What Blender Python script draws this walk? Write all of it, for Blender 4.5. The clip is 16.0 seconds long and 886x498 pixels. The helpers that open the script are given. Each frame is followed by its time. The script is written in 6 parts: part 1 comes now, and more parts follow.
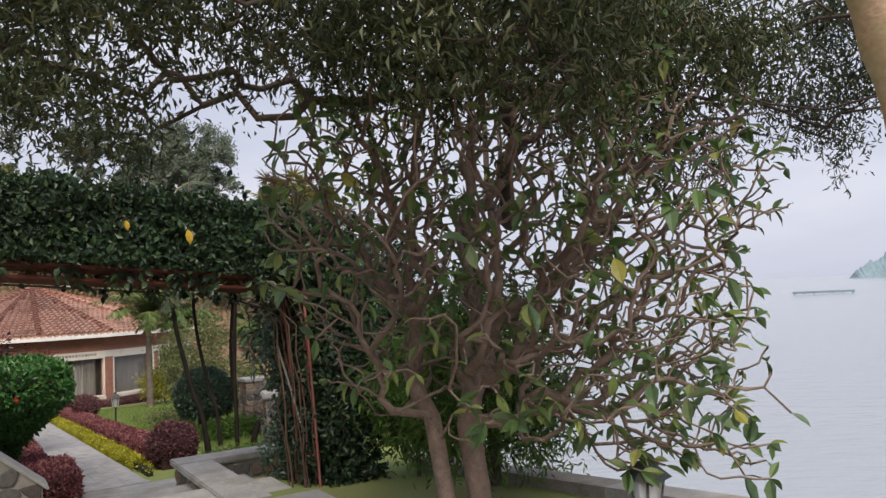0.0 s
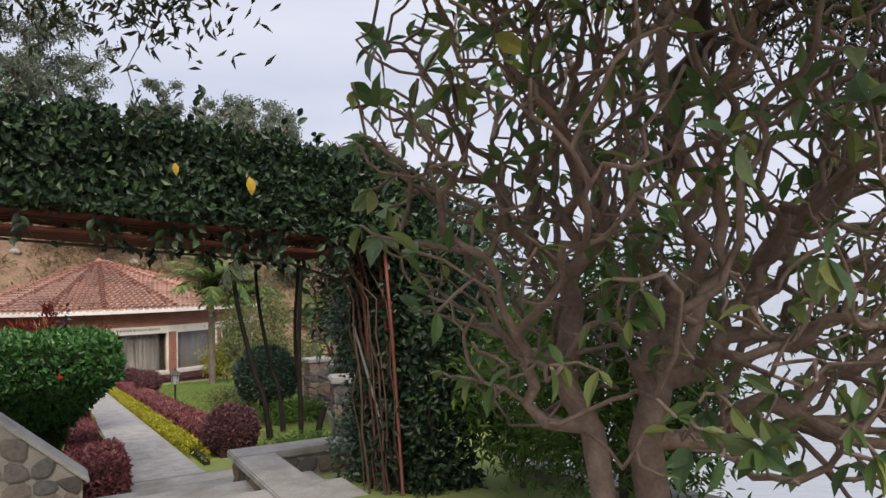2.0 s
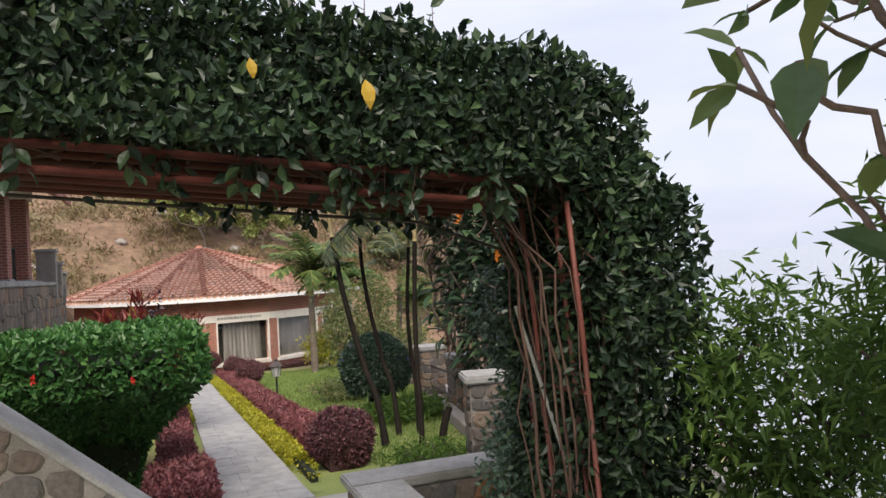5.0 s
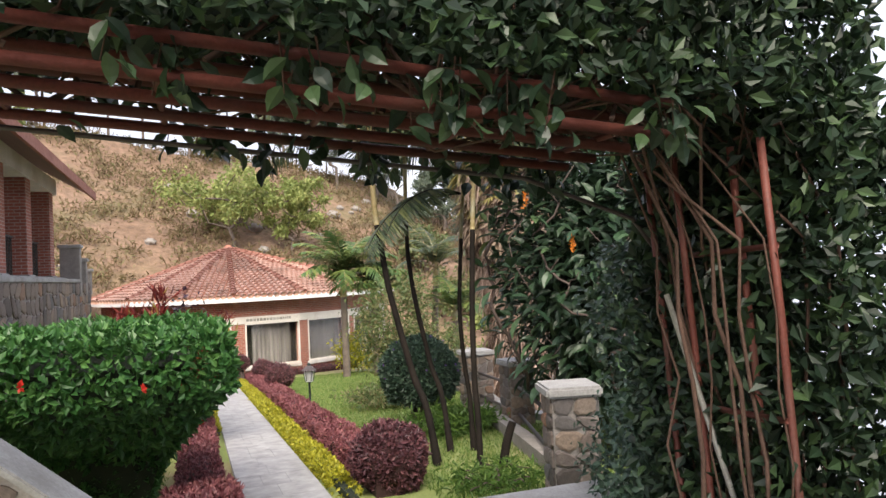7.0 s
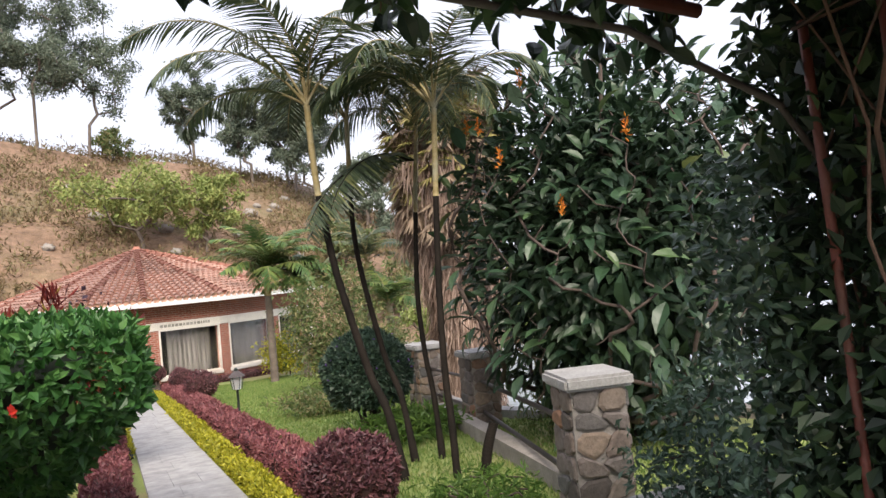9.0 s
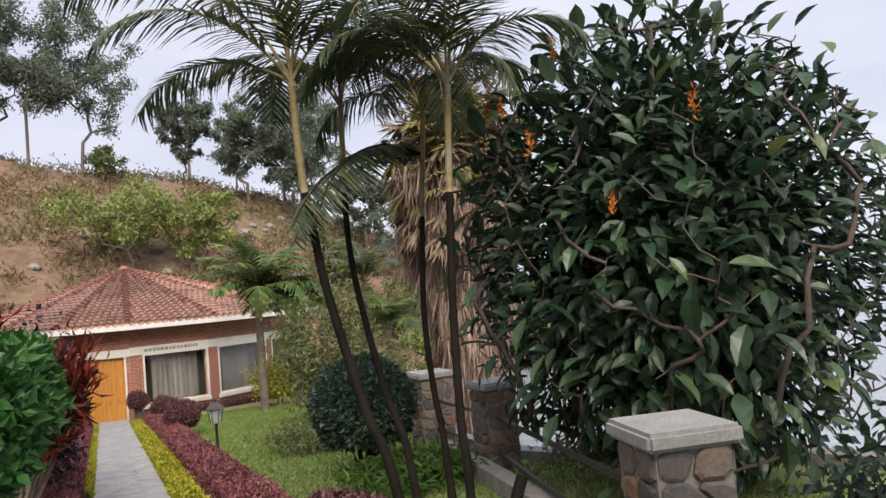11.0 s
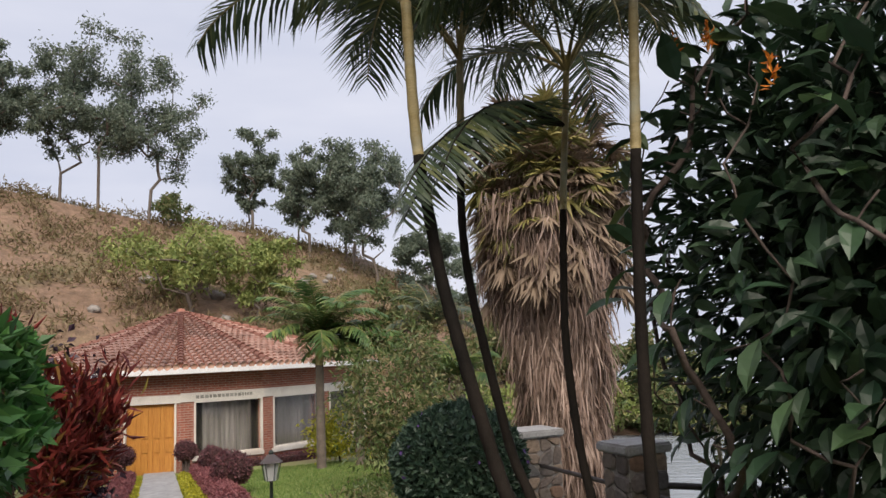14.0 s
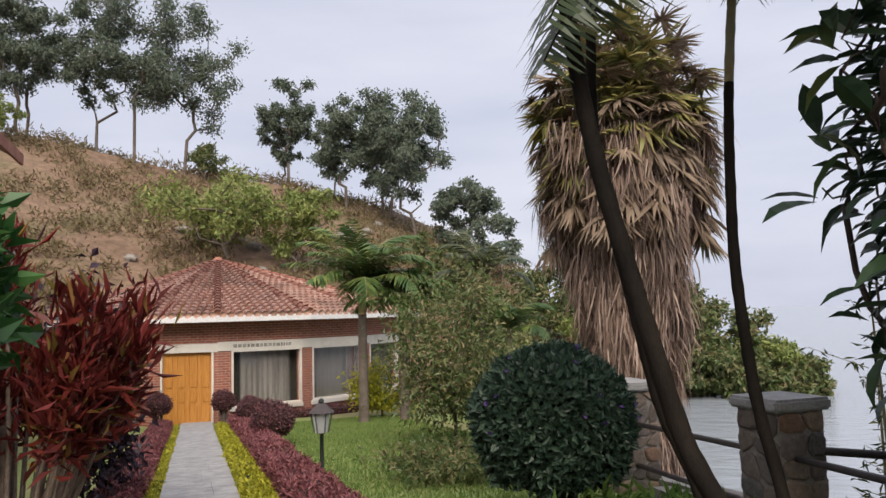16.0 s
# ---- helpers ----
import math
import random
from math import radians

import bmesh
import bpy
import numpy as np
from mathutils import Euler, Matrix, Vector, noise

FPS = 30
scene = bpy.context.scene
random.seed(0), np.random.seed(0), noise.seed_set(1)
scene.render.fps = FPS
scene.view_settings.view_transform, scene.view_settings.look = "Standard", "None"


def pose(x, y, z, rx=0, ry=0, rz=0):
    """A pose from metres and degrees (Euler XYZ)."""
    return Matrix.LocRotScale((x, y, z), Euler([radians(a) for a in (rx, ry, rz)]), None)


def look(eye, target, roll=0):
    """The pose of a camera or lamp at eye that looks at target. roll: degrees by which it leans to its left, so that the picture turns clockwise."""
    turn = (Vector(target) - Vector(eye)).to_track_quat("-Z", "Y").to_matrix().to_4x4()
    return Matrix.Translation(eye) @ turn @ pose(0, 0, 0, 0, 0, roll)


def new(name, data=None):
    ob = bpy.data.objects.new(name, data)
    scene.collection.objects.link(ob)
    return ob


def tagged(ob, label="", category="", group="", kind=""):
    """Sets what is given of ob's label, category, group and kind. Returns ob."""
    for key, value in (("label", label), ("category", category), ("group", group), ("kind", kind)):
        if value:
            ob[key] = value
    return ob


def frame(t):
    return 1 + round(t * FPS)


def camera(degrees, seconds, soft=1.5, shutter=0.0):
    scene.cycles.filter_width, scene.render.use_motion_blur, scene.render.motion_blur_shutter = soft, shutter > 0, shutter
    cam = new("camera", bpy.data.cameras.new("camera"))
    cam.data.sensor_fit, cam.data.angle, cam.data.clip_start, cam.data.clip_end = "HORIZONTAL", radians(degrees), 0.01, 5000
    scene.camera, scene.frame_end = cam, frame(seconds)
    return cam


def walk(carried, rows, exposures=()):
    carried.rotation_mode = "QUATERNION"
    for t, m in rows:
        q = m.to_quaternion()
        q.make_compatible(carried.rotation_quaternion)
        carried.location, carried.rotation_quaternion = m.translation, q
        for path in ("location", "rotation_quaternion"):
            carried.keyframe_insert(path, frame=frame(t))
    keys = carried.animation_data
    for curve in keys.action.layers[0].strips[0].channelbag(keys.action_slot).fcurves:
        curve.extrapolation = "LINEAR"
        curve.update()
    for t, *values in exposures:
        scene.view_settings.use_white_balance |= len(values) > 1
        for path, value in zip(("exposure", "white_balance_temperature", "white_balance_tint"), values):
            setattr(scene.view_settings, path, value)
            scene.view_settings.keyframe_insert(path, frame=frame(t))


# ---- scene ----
cam = camera(62.4, 16.0)
PATH = [
    (0, (0.044, 0.178, 1.462), (0.014, 2.174, 1.584), -2.8),
    (0.5, (-0.026, 0.535, 1.448), (-0.072, 2.532, 1.553), -2.7),
    (1, (-0.228, 0.922, 1.427), (-0.298, 2.919, 1.521), -3.2),
    (1.5, (-0.316, 1.264, 1.391), (-0.431, 3.259, 1.481), -2.7),
    (2, (-0.47, 1.642, 1.355), (-0.662, 3.631, 1.44), -1.5),
    (2.5, (-0.635, 1.971, 1.348), (-0.85, 3.958, 1.421), -2.0),
    (3, (-0.754, 2.308, 1.328), (-1.101, 4.277, 1.39), -1.7),
    (3.5, (-0.976, 2.66, 1.307), (-1.402, 4.614, 1.358), -2.9),
    (4, (-1.079, 3.002, 1.266), (-1.499, 4.957, 1.308), -3.2),
    (4.2, (-1.117, 3.145, 1.27), (-1.543, 5.099, 1.312), -3.1),
    (6.3, (-1.876, 4.499, 1.201), (-2.332, 6.445, 1.246), -3.3),
    (6.5, (-1.926, 4.603, 1.162), (-2.389, 6.548, 1.208), -3.1),
    (7, (-2.095, 4.92, 1.13), (-2.606, 6.852, 1.191), -2.7),
    (7.5, (-2.338, 5.202, 1.067), (-2.879, 7.126, 1.131), -3.1),
    (8, (-2.514, 5.546, 1.002), (-3.058, 7.47, 1.063), -3.7),
    (8.5, (-2.718, 5.887, 0.956), (-3.257, 7.812, 1.017), -3.9),
    (9, (-2.874, 6.231, 0.928), (-3.17, 8.209, 0.969), -5.0),
    (9.2, (-2.905, 6.381, 0.894), (-3.176, 8.362, 0.934), -4.7),
    (11.3, (-3.306, 7.835, 0.828), (-3.596, 9.811, 0.94), -4.7),
    (11.5, (-3.359, 7.979, 0.807), (-3.665, 9.952, 0.921), -4.4),
    (12, (-3.48, 8.375, 0.741), (-3.897, 10.327, 0.87), -3.7),
    (12.5, (-3.697, 8.839, 0.691), (-4.098, 10.773, 1.009), -4.0),
    (13, (-3.854, 9.092, 0.607), (-4.253, 11.023, 0.941), -2.8),
    (13.5, (-4.02, 9.236, 0.585), (-4.428, 11.17, 0.889), -2.4),
    (14, (-4.22, 9.442, 0.551), (-4.639, 11.377, 0.835), -2.7),
    (14.5, (-4.33, 9.719, 0.496), (-4.762, 11.655, 0.756), -1.8),
    (15, (-4.585, 10.065, 0.427), (-5.07, 11.991, 0.655), -3.7),
    (15.5, (-4.792, 10.238, 0.395), (-5.284, 12.165, 0.603), -4.0),
    (16, (-5.01, 10.648, 0.335), (-5.521, 12.573, 0.515), -1.6),
]
walk(cam, [(t, look(eye, target, roll)) for t, eye, target, roll in PATH],
     [(0, -0.05), (1.5, 0.0), (3, 0.12), (4.2, 0.25), (6.5, 0.52), (7.5, 0.92), (8.5, 0.92), (9, 0.65), (11.5, 0.12), (13, 0.0), (16, -0.02)])

# ---- world, sun ----
world = bpy.data.worlds.new("world")
scene.world = world
world.use_nodes = True
wt = world.node_tree
wt.nodes.clear()
w_out = wt.nodes.new("ShaderNodeOutputWorld")
w_bg = wt.nodes.new("ShaderNodeBackground")
w_sky = wt.nodes.new("ShaderNodeTexSky")
w_sky.sky_type = 'NISHITA'
w_sky.sun_disc = False
w_sky.sun_elevation = radians(38)
w_sky.sun_rotation = radians(200)
w_sky.dust_density = 4.0
w_map = wt.nodes.new("ShaderNodeMapping")
w_co = wt.nodes.new("ShaderNodeTexCoord")
w_map.inputs["Scale"].default_value = (1.2, 1.2, 5.0)
w_noise = wt.nodes.new("ShaderNodeTexNoise")
w_noise.inputs["Scale"].default_value = 1.6
w_noise.inputs["Detail"].default_value = 5
w_ramp = wt.nodes.new("ShaderNodeValToRGB")
w_ramp.color_ramp.elements[0].position, w_ramp.color_ramp.elements[0].color = 0.34, (5.7, 6.0, 7.3, 1)
w_ramp.color_ramp.elements[1].position, w_ramp.color_ramp.elements[1].color = 0.66, (7.2, 7.3, 8.3, 1)
w_mix = wt.nodes.new("ShaderNodeMix")
w_mix.data_type = 'RGBA'
w_mix.inputs[0].default_value = 0.9
wt.links.new(w_co.outputs["Generated"], w_map.inputs[0])
wt.links.new(w_map.outputs[0], w_noise.inputs["Vector"])
wt.links.new(w_noise.outputs[0], w_ramp.inputs[0])
wt.links.new(w_sky.outputs[0], w_mix.inputs[6])
wt.links.new(w_ramp.outputs[0], w_mix.inputs[7])
wt.links.new(w_mix.outputs[2], w_bg.inputs[0])
wt.links.new(w_bg.outputs[0], w_out.inputs[0])
w_bg.inputs[1].default_value = 0.115

sun = new("sun", bpy.data.lights.new("sun", 'SUN'))
sun.data.energy, sun.data.angle, sun.data.color = 4.4, radians(40), (1.0, 0.90, 0.76)
sun.matrix_world = look((0, 0, 0), (-0.25, 0.75, -0.80))

# ---- materials ----


def material(name):
    m = bpy.data.materials.new(name)
    m.use_nodes = True
    nt = m.node_tree
    return m, nt, nt.nodes["Principled BSDF"]


def ramp(nt, source, stops):
    r = nt.nodes.new("ShaderNodeValToRGB")
    els = r.color_ramp.elements
    while len(els) < len(stops):
        els.new(0.5)
    for e, (p, c) in zip(els, stops):
        e.position, e.color = p, (*c, 1)
    nt.links.new(source, r.inputs[0])
    return r.outputs[0]


def noise_tex(nt, scale, detail=4, stretch=None, rough=0.6):
    co = nt.nodes.new("ShaderNodeTexCoord")
    n = nt.nodes.new("ShaderNodeTexNoise")
    n.inputs["Scale"].default_value, n.inputs["Detail"].default_value, n.inputs["Roughness"].default_value = scale, detail, rough
    src = co.outputs["Object"]
    if stretch:
        mp = nt.nodes.new("ShaderNodeMapping")
        mp.inputs["Scale"].default_value = stretch
        nt.links.new(src, mp.inputs[0])
        src = mp.outputs[0]
    nt.links.new(src, n.inputs["Vector"])
    return n.outputs[0]


def mixed(nt, a, b, fac, mode='MIX'):
    m = nt.nodes.new("ShaderNodeMix")
    m.data_type, m.blend_type = 'RGBA', mode
    for sock, v in ((m.inputs[6], a), (m.inputs[7], b), (m.inputs[0], fac)):
        if isinstance(v, (int, float)):
            sock.default_value = v
        elif isinstance(v, tuple):
            sock.default_value = (*v, 1)
        else:
            nt.links.new(v, sock)
    return m.outputs[2]


def bumped(nt, bsdf, height, strength, dist=0.02):
    b = nt.nodes.new("ShaderNodeBump")
    b.inputs["Strength"].default_value, b.inputs["Distance"].default_value = strength, dist
    nt.links.new(height, b.inputs["Height"])
    nt.links.new(b.outputs[0], bsdf.inputs["Normal"])


def surface(name, c1, c2, scale=6.0, fine=60.0, rough=0.85, bump=0.4, metal=0.0, stretch=None, stain=None, dist=0.01):
    m, nt, bs = material(name)
    big = noise_tex(nt, scale, 6, stretch)
    small = noise_tex(nt, fine, 4, stretch)
    col = ramp(nt, big, [(0.3, c1), (0.7, c2)])
    grey = ramp(nt, small, [(0.25, (0.55, 0.55, 0.55)), (0.75, (1.25, 1.25, 1.25))])
    col = mixed(nt, col, grey, 0.6, 'MULTIPLY')
    if stain:
        s = ramp(nt, noise_tex(nt, scale * 0.37, 7), [(0.5, (0, 0, 0)), (0.66, (1, 1, 1))])
        col = mixed(nt, col, stain, s)
    nt.links.new(col, bs.inputs["Base Color"])
    bs.inputs["Roughness"].default_value, bs.inputs["Metallic"].default_value = rough, metal
    bumped(nt, bs, small, bump, dist)
    return m


def leaf_mat(name, stops, rough=0.45, trans=0.25, per="island", spec=0.4):
    m, nt, bs = material(name)
    if per == "island":
        src = nt.nodes.new("ShaderNodeNewGeometry").outputs["Random Per Island"]
    else:
        src = nt.nodes.new("ShaderNodeObjectInfo").outputs["Random"]
    col = ramp(nt, src, stops)
    blotch = ramp(nt, noise_tex(nt, 2.2, 3), [(0.3, (0.7, 0.7, 0.7)), (0.7, (1.2, 1.2, 1.2))])
    col = mixed(nt, col, blotch, 0.7, 'MULTIPLY')
    nt.links.new(col, bs.inputs["Base Color"])
    bs.inputs["Roughness"].default_value = rough
    bs.inputs["Specular IOR Level"].default_value = spec
    tr = nt.nodes.new("ShaderNodeBsdfTranslucent")
    nt.links.new(col, tr.inputs[0])
    mx = nt.nodes.new("ShaderNodeMixShader")
    mx.inputs[0].default_value = trans
    nt.links.new(bs.outputs[0], mx.inputs[1])
    nt.links.new(tr.outputs[0], mx.inputs[2])
    nt.links.new(mx.outputs[0], nt.nodes["Material Output"].inputs[0])
    return m


def brick_mat(name):
    m, nt, bs = material(name)
    co = nt.nodes.new("ShaderNodeTexCoord")
    sp = nt.nodes.new("ShaderNodeSeparateXYZ")
    cb = nt.nodes.new("ShaderNodeCombineXYZ")
    add = nt.nodes.new("ShaderNodeMath")
    nt.links.new(co.outputs["Object"], sp.inputs[0])
    nt.links.new(sp.outputs[0], add.inputs[0])
    nt.links.new(sp.outputs[1], add.inputs[1])
    nt.links.new(add.outputs[0], cb.inputs[0])
    nt.links.new(sp.outputs[2], cb.inputs[1])
    b = nt.nodes.new("ShaderNodeTexBrick")
    b.inputs["Scale"].default_value = 1.0
    b.inputs["Brick Width"].default_value, b.inputs["Row Height"].default_value, b.inputs["Mortar Size"].default_value = 0.23, 0.075, 0.009
    b.inputs["Color1"].default_value, b.inputs["Color2"].default_value, b.inputs["Mortar"].default_value = (0.33, 0.10, 0.065, 1), (0.24, 0.075, 0.05, 1), (0.36, 0.27, 0.23, 1)
    nt.links.new(cb.outputs[0], b.inputs["Vector"])
    g = ramp(nt, noise_tex(nt, 3, 6), [(0.3, (0.75, 0.75, 0.75)), (0.7, (1.15, 1.15, 1.15))])
    nt.links.new(mixed(nt, b.outputs[0], g, 0.8, 'MULTIPLY'), bs.inputs["Base Color"])
    bs.inputs["Roughness"].default_value = 0.9
    bumped(nt, bs, b.outputs[1], -0.5, 0.01)
    return m


def piece_mat(name, stops, scale=25.0, rough=0.9, bump=0.6):
    m, nt, bs = material(name)
    col = ramp(nt, nt.nodes.new("ShaderNodeObjectInfo").outputs["Random"], stops)
    g = ramp(nt, noise_tex(nt, scale, 6), [(0.3, (0.6, 0.6, 0.6)), (0.7, (1.25, 1.25, 1.25))])
    nt.links.new(mixed(nt, col, g, 0.8, 'MULTIPLY'), bs.inputs["Base Color"])
    bs.inputs["Roughness"].default_value = rough
    bumped(nt, bs, noise_tex(nt, scale * 1.5, 6), bump, 0.015)
    return m


MAT = {}
MAT["brick"] = brick_mat("brick")
MAT["white"] = surface("white_paint", (0.62, 0.58, 0.55), (0.74, 0.70, 0.66), 2, 40, 0.7, 0.1, stain=(0.5, 0.44, 0.40))
MAT["fascia"] = surface("fascia_paint", (0.66, 0.65, 0.68), (0.76, 0.75, 0.77), 2, 40, 0.6, 0.1)
MAT["wood"] = surface("door_wood", (0.42, 0.17, 0.035), (0.58, 0.27, 0.06), 3, 30, 0.45, 0.15, stretch=(6, 6, 0.7))
MAT["tile"] = surface("roof_clay", (0.50, 0.27, 0.20), (0.64, 0.41, 0.33), 1.5, 14, 0.9, 0.4, stain=(0.28, 0.17, 0.13))
MAT["ridge"] = surface("ridge_clay", (0.26, 0.10, 0.07), (0.38, 0.17, 0.12), 3, 14, 0.9, 0.4)
MAT["concrete"] = surface("concrete", (0.30, 0.29, 0.28), (0.42, 0.41, 0.40), 3, 45, 0.9, 0.5, stain=(0.2, 0.19, 0.17))
MAT["mortar"] = surface("mortar", (0.21, 0.19, 0.175), (0.33, 0.30, 0.275), 5, 50, 0.95, 0.6)
MAT["stone"] = piece_mat("rubble_stone", [(0.0, (0.07, 0.06, 0.055)), (0.25, (0.20, 0.155, 0.13)), (0.5, (0.11, 0.105, 0.105)), (0.75, (0.30, 0.22, 0.16)), (0.9, (0.16, 0.13, 0.11)), (1.0, (0.30, 0.15, 0.08))])
MAT["paving"] = piece_mat("paving_stone", [(0.0, (0.335, 0.33, 0.345)), (1.0, (0.365, 0.36, 0.37))], 5, 0.85, 0.25)
MAT["joint"] = surface("joint_dirt", (0.30, 0.295, 0.30), (0.35, 0.34, 0.35), 6, 60, 0.95, 0.5)
MAT["rust"] = surface("rusty_red_paint", (0.12, 0.03, 0.022), (0.18, 0.052, 0.038), 6, 70, 0.6, 0.3, stain=(0.11, 0.05, 0.04))
MAT["iron"] = surface("dark_green_iron", (0.012, 0.02, 0.018), (0.03, 0.04, 0.035), 8, 80, 0.45, 0.2)
MAT["grey_pipe"] = surface("grey_pipe", (0.35, 0.34, 0.33), (0.5, 0.49, 0.48), 8, 80, 0.5, 0.2)
MAT["rail"] = surface("dark_rail", (0.05, 0.04, 0.04), (0.10, 0.08, 0.08), 8, 80, 0.5, 0.3)
MAT["bark"] = surface("grey_brown_bark", (0.125, 0.09, 0.072), (0.25, 0.19, 0.152), 9, 60, 0.85, 0.7)
MAT["bark_tan"] = surface("tan_bark", (0.22, 0.13, 0.09), (0.36, 0.24, 0.17), 9, 60, 0.8, 0.6)
MAT["bark_dark"] = surface("dark_bark", (0.05, 0.035, 0.03), (0.11, 0.08, 0.07), 9, 60, 0.9, 0.7)
MAT["bark_euc"] = surface("pale_bark", (0.09, 0.07, 0.06), (0.18, 0.145, 0.12), 4, 30, 0.85, 0.5)
MAT["vine"] = surface("vine_wood", (0.06, 0.033, 0.025), (0.13, 0.075, 0.055), 9, 60, 0.85, 0.6)
MAT["stem_dark"] = surface("black_palm_stem", (0.008, 0.007, 0.006), (0.022, 0.017, 0.014), 5, 60, 0.85, 0.6, stretch=(1, 1, 0.5))
MAT["stem_pale"] = surface("yellow_palm_stem", (0.24, 0.18, 0.065), (0.36, 0.29, 0.15), 5, 60, 0.6, 0.3, stretch=(1, 1, 3), stain=(0.30, 0.30, 0.22))
MAT["stem_orange"] = surface("orange_palm_stem", (0.46, 0.24, 0.12), (0.52, 0.42, 0.29), 5, 40, 0.6, 0.3, stretch=(1, 1, 1.5), stain=(0.30, 0.34, 0.16))
MAT["stem_dark"].node_tree.nodes["Principled BSDF"].inputs["Specular IOR Level"].default_value = 0.12
MAT["thatch"] = leaf_mat("dead_palm_thatch", [(0, (0.12, 0.075, 0.055)), (0.5, (0.25, 0.175, 0.14)), (1, (0.40, 0.30, 0.25))], 0.9, 0.1)
MAT["fan_leaf"] = leaf_mat("fan_palm_leaf", [(0, (0.09, 0.10, 0.03)), (0.6, (0.17, 0.17, 0.05)), (1, (0.28, 0.23, 0.08))], 0.5, 0.2)
MAT["fan_dry"] = leaf_mat("fan_palm_dry_leaf", [(0, (0.09, 0.06, 0.04)), (0.6, (0.18, 0.125, 0.085)), (1, (0.28, 0.21, 0.15))], 0.7, 0.2)
MAT["frond"] = leaf_mat("feather_frond", [(0, (0.035, 0.055, 0.03)), (0.7, (0.07, 0.095, 0.045)), (1, (0.15, 0.16, 0.06))], 0.4, 0.25)
MAT["frond_bright"] = leaf_mat("bright_frond", [(0, (0.06, 0.12, 0.04)), (0.7, (0.12, 0.19, 0.06)), (1, (0.24, 0.28, 0.08))], 0.45, 0.3)
MAT["hedge"] = leaf_mat("hedge_leaf", [(0, (0.025, 0.085, 0.02)), (0.6, (0.05, 0.14, 0.035)), (1, (0.09, 0.20, 0.05))], 0.4, 0.2)
MAT["arch_leaf"] = leaf_mat("vine_leaf", [(0, (0.012, 0.026, 0.015)), (0.6, (0.024, 0.047, 0.025)), (1, (0.055, 0.098, 0.038))], 0.4, 0.16)
MAT["ball"] = leaf_mat("ball_bush_leaf", [(0, (0.03, 0.06, 0.04)), (0.6, (0.05, 0.09, 0.06)), (1, (0.09, 0.14, 0.09))], 0.4, 0.15)
MAT["red_hedge"] = leaf_mat("dusky_red_leaf", [(0, (0.13, 0.04, 0.05)), (0.6, (0.23, 0.075, 0.085)), (1, (0.32, 0.13, 0.13))], 0.5, 0.2)
MAT["red_ball"] = leaf_mat("maroon_leaf", [(0, (0.07, 0.03, 0.04)), (0.6, (0.13, 0.05, 0.06)), (1, (0.22, 0.09, 0.10))], 0.5, 0.2)
MAT["yellow"] = leaf_mat("yellow_green_leaf", [(0, (0.22, 0.24, 0.02)), (0.6, (0.40, 0.38, 0.03)), (1, (0.55, 0.50, 0.05))], 0.5, 0.3)
MAT["cordyline"] = leaf_mat("crimson_blade", [(0, (0.08, 0.015, 0.016)), (0.6, (0.19, 0.03, 0.026)), (0.88, (0.22, 0.04, 0.03)), (1, (0.30, 0.24, 0.06))], 0.45, 0.25)
MAT["purple"] = leaf_mat("purple_black_leaf", [(0, (0.02, 0.012, 0.02)), (1, (0.06, 0.035, 0.055))], 0.45, 0.15)
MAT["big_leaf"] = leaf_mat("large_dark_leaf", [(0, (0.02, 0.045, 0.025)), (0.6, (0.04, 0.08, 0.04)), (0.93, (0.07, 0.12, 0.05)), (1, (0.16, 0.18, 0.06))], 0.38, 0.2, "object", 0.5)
# darker copy of big_leaf for inner leaves: shade put into the colour
MAT["big_leaf_shaded"] = leaf_mat("large_leaf_shaded", [(0, (0.015, 0.035, 0.02)), (1, (0.045, 0.08, 0.04))], 0.4, 0.2)
MAT["tree_leaf"] = leaf_mat("soft_green_leaf", [(0, (0.09, 0.17, 0.08)), (0.55, (0.14, 0.22, 0.11)), (0.85, (0.21, 0.27, 0.12)), (1, (0.40, 0.38, 0.09))], 0.42, 0.45, "object", 0.5)
MAT["fine_leaf"] = leaf_mat("fine_dark_leaf", [(0, (0.03, 0.045, 0.02)), (0.7, (0.06, 0.08, 0.03)), (1, (0.12, 0.12, 0.05))], 0.5, 0.25)
MAT["euc"] = leaf_mat("grey_green_leaf", [(0, (0.085, 0.115, 0.085)), (0.6, (0.14, 0.175, 0.125)), (1, (0.21, 0.245, 0.18))], 0.5, 0.25)
MAT["hill_tree"] = leaf_mat("olive_leaf", [(0, (0.14, 0.19, 0.05)), (0.6, (0.24, 0.29, 0.085)), (1, (0.34, 0.36, 0.13))], 0.6, 0.25)
MAT["shrub"] = leaf_mat("mixed_shrub_leaf", [(0, (0.06, 0.10, 0.03)), (0.5, (0.12, 0.16, 0.055)), (1, (0.24, 0.20, 0.10))], 0.5, 0.25)
MAT["dry_shrub"] = leaf_mat("dry_scrub", [(0, (0.12, 0.09, 0.045)), (0.5, (0.20, 0.14, 0.08)), (0.8, (0.16, 0.16, 0.07)), (1, (0.28, 0.20, 0.13))], 0.9, 0.1)
MAT["bamboo_leaf"] = leaf_mat("bamboo_leaf", [(0, (0.06, 0.10, 0.025)), (0.7, (0.12, 0.16, 0.04)), (1, (0.24, 0.22, 0.06))], 0.5, 0.3)
MAT["feathery"] = leaf_mat("feathery_leaf", [(0, (0.05, 0.105, 0.02)), (0.7, (0.09, 0.17, 0.035)), (1, (0.15, 0.24, 0.05))], 0.5, 0.3)
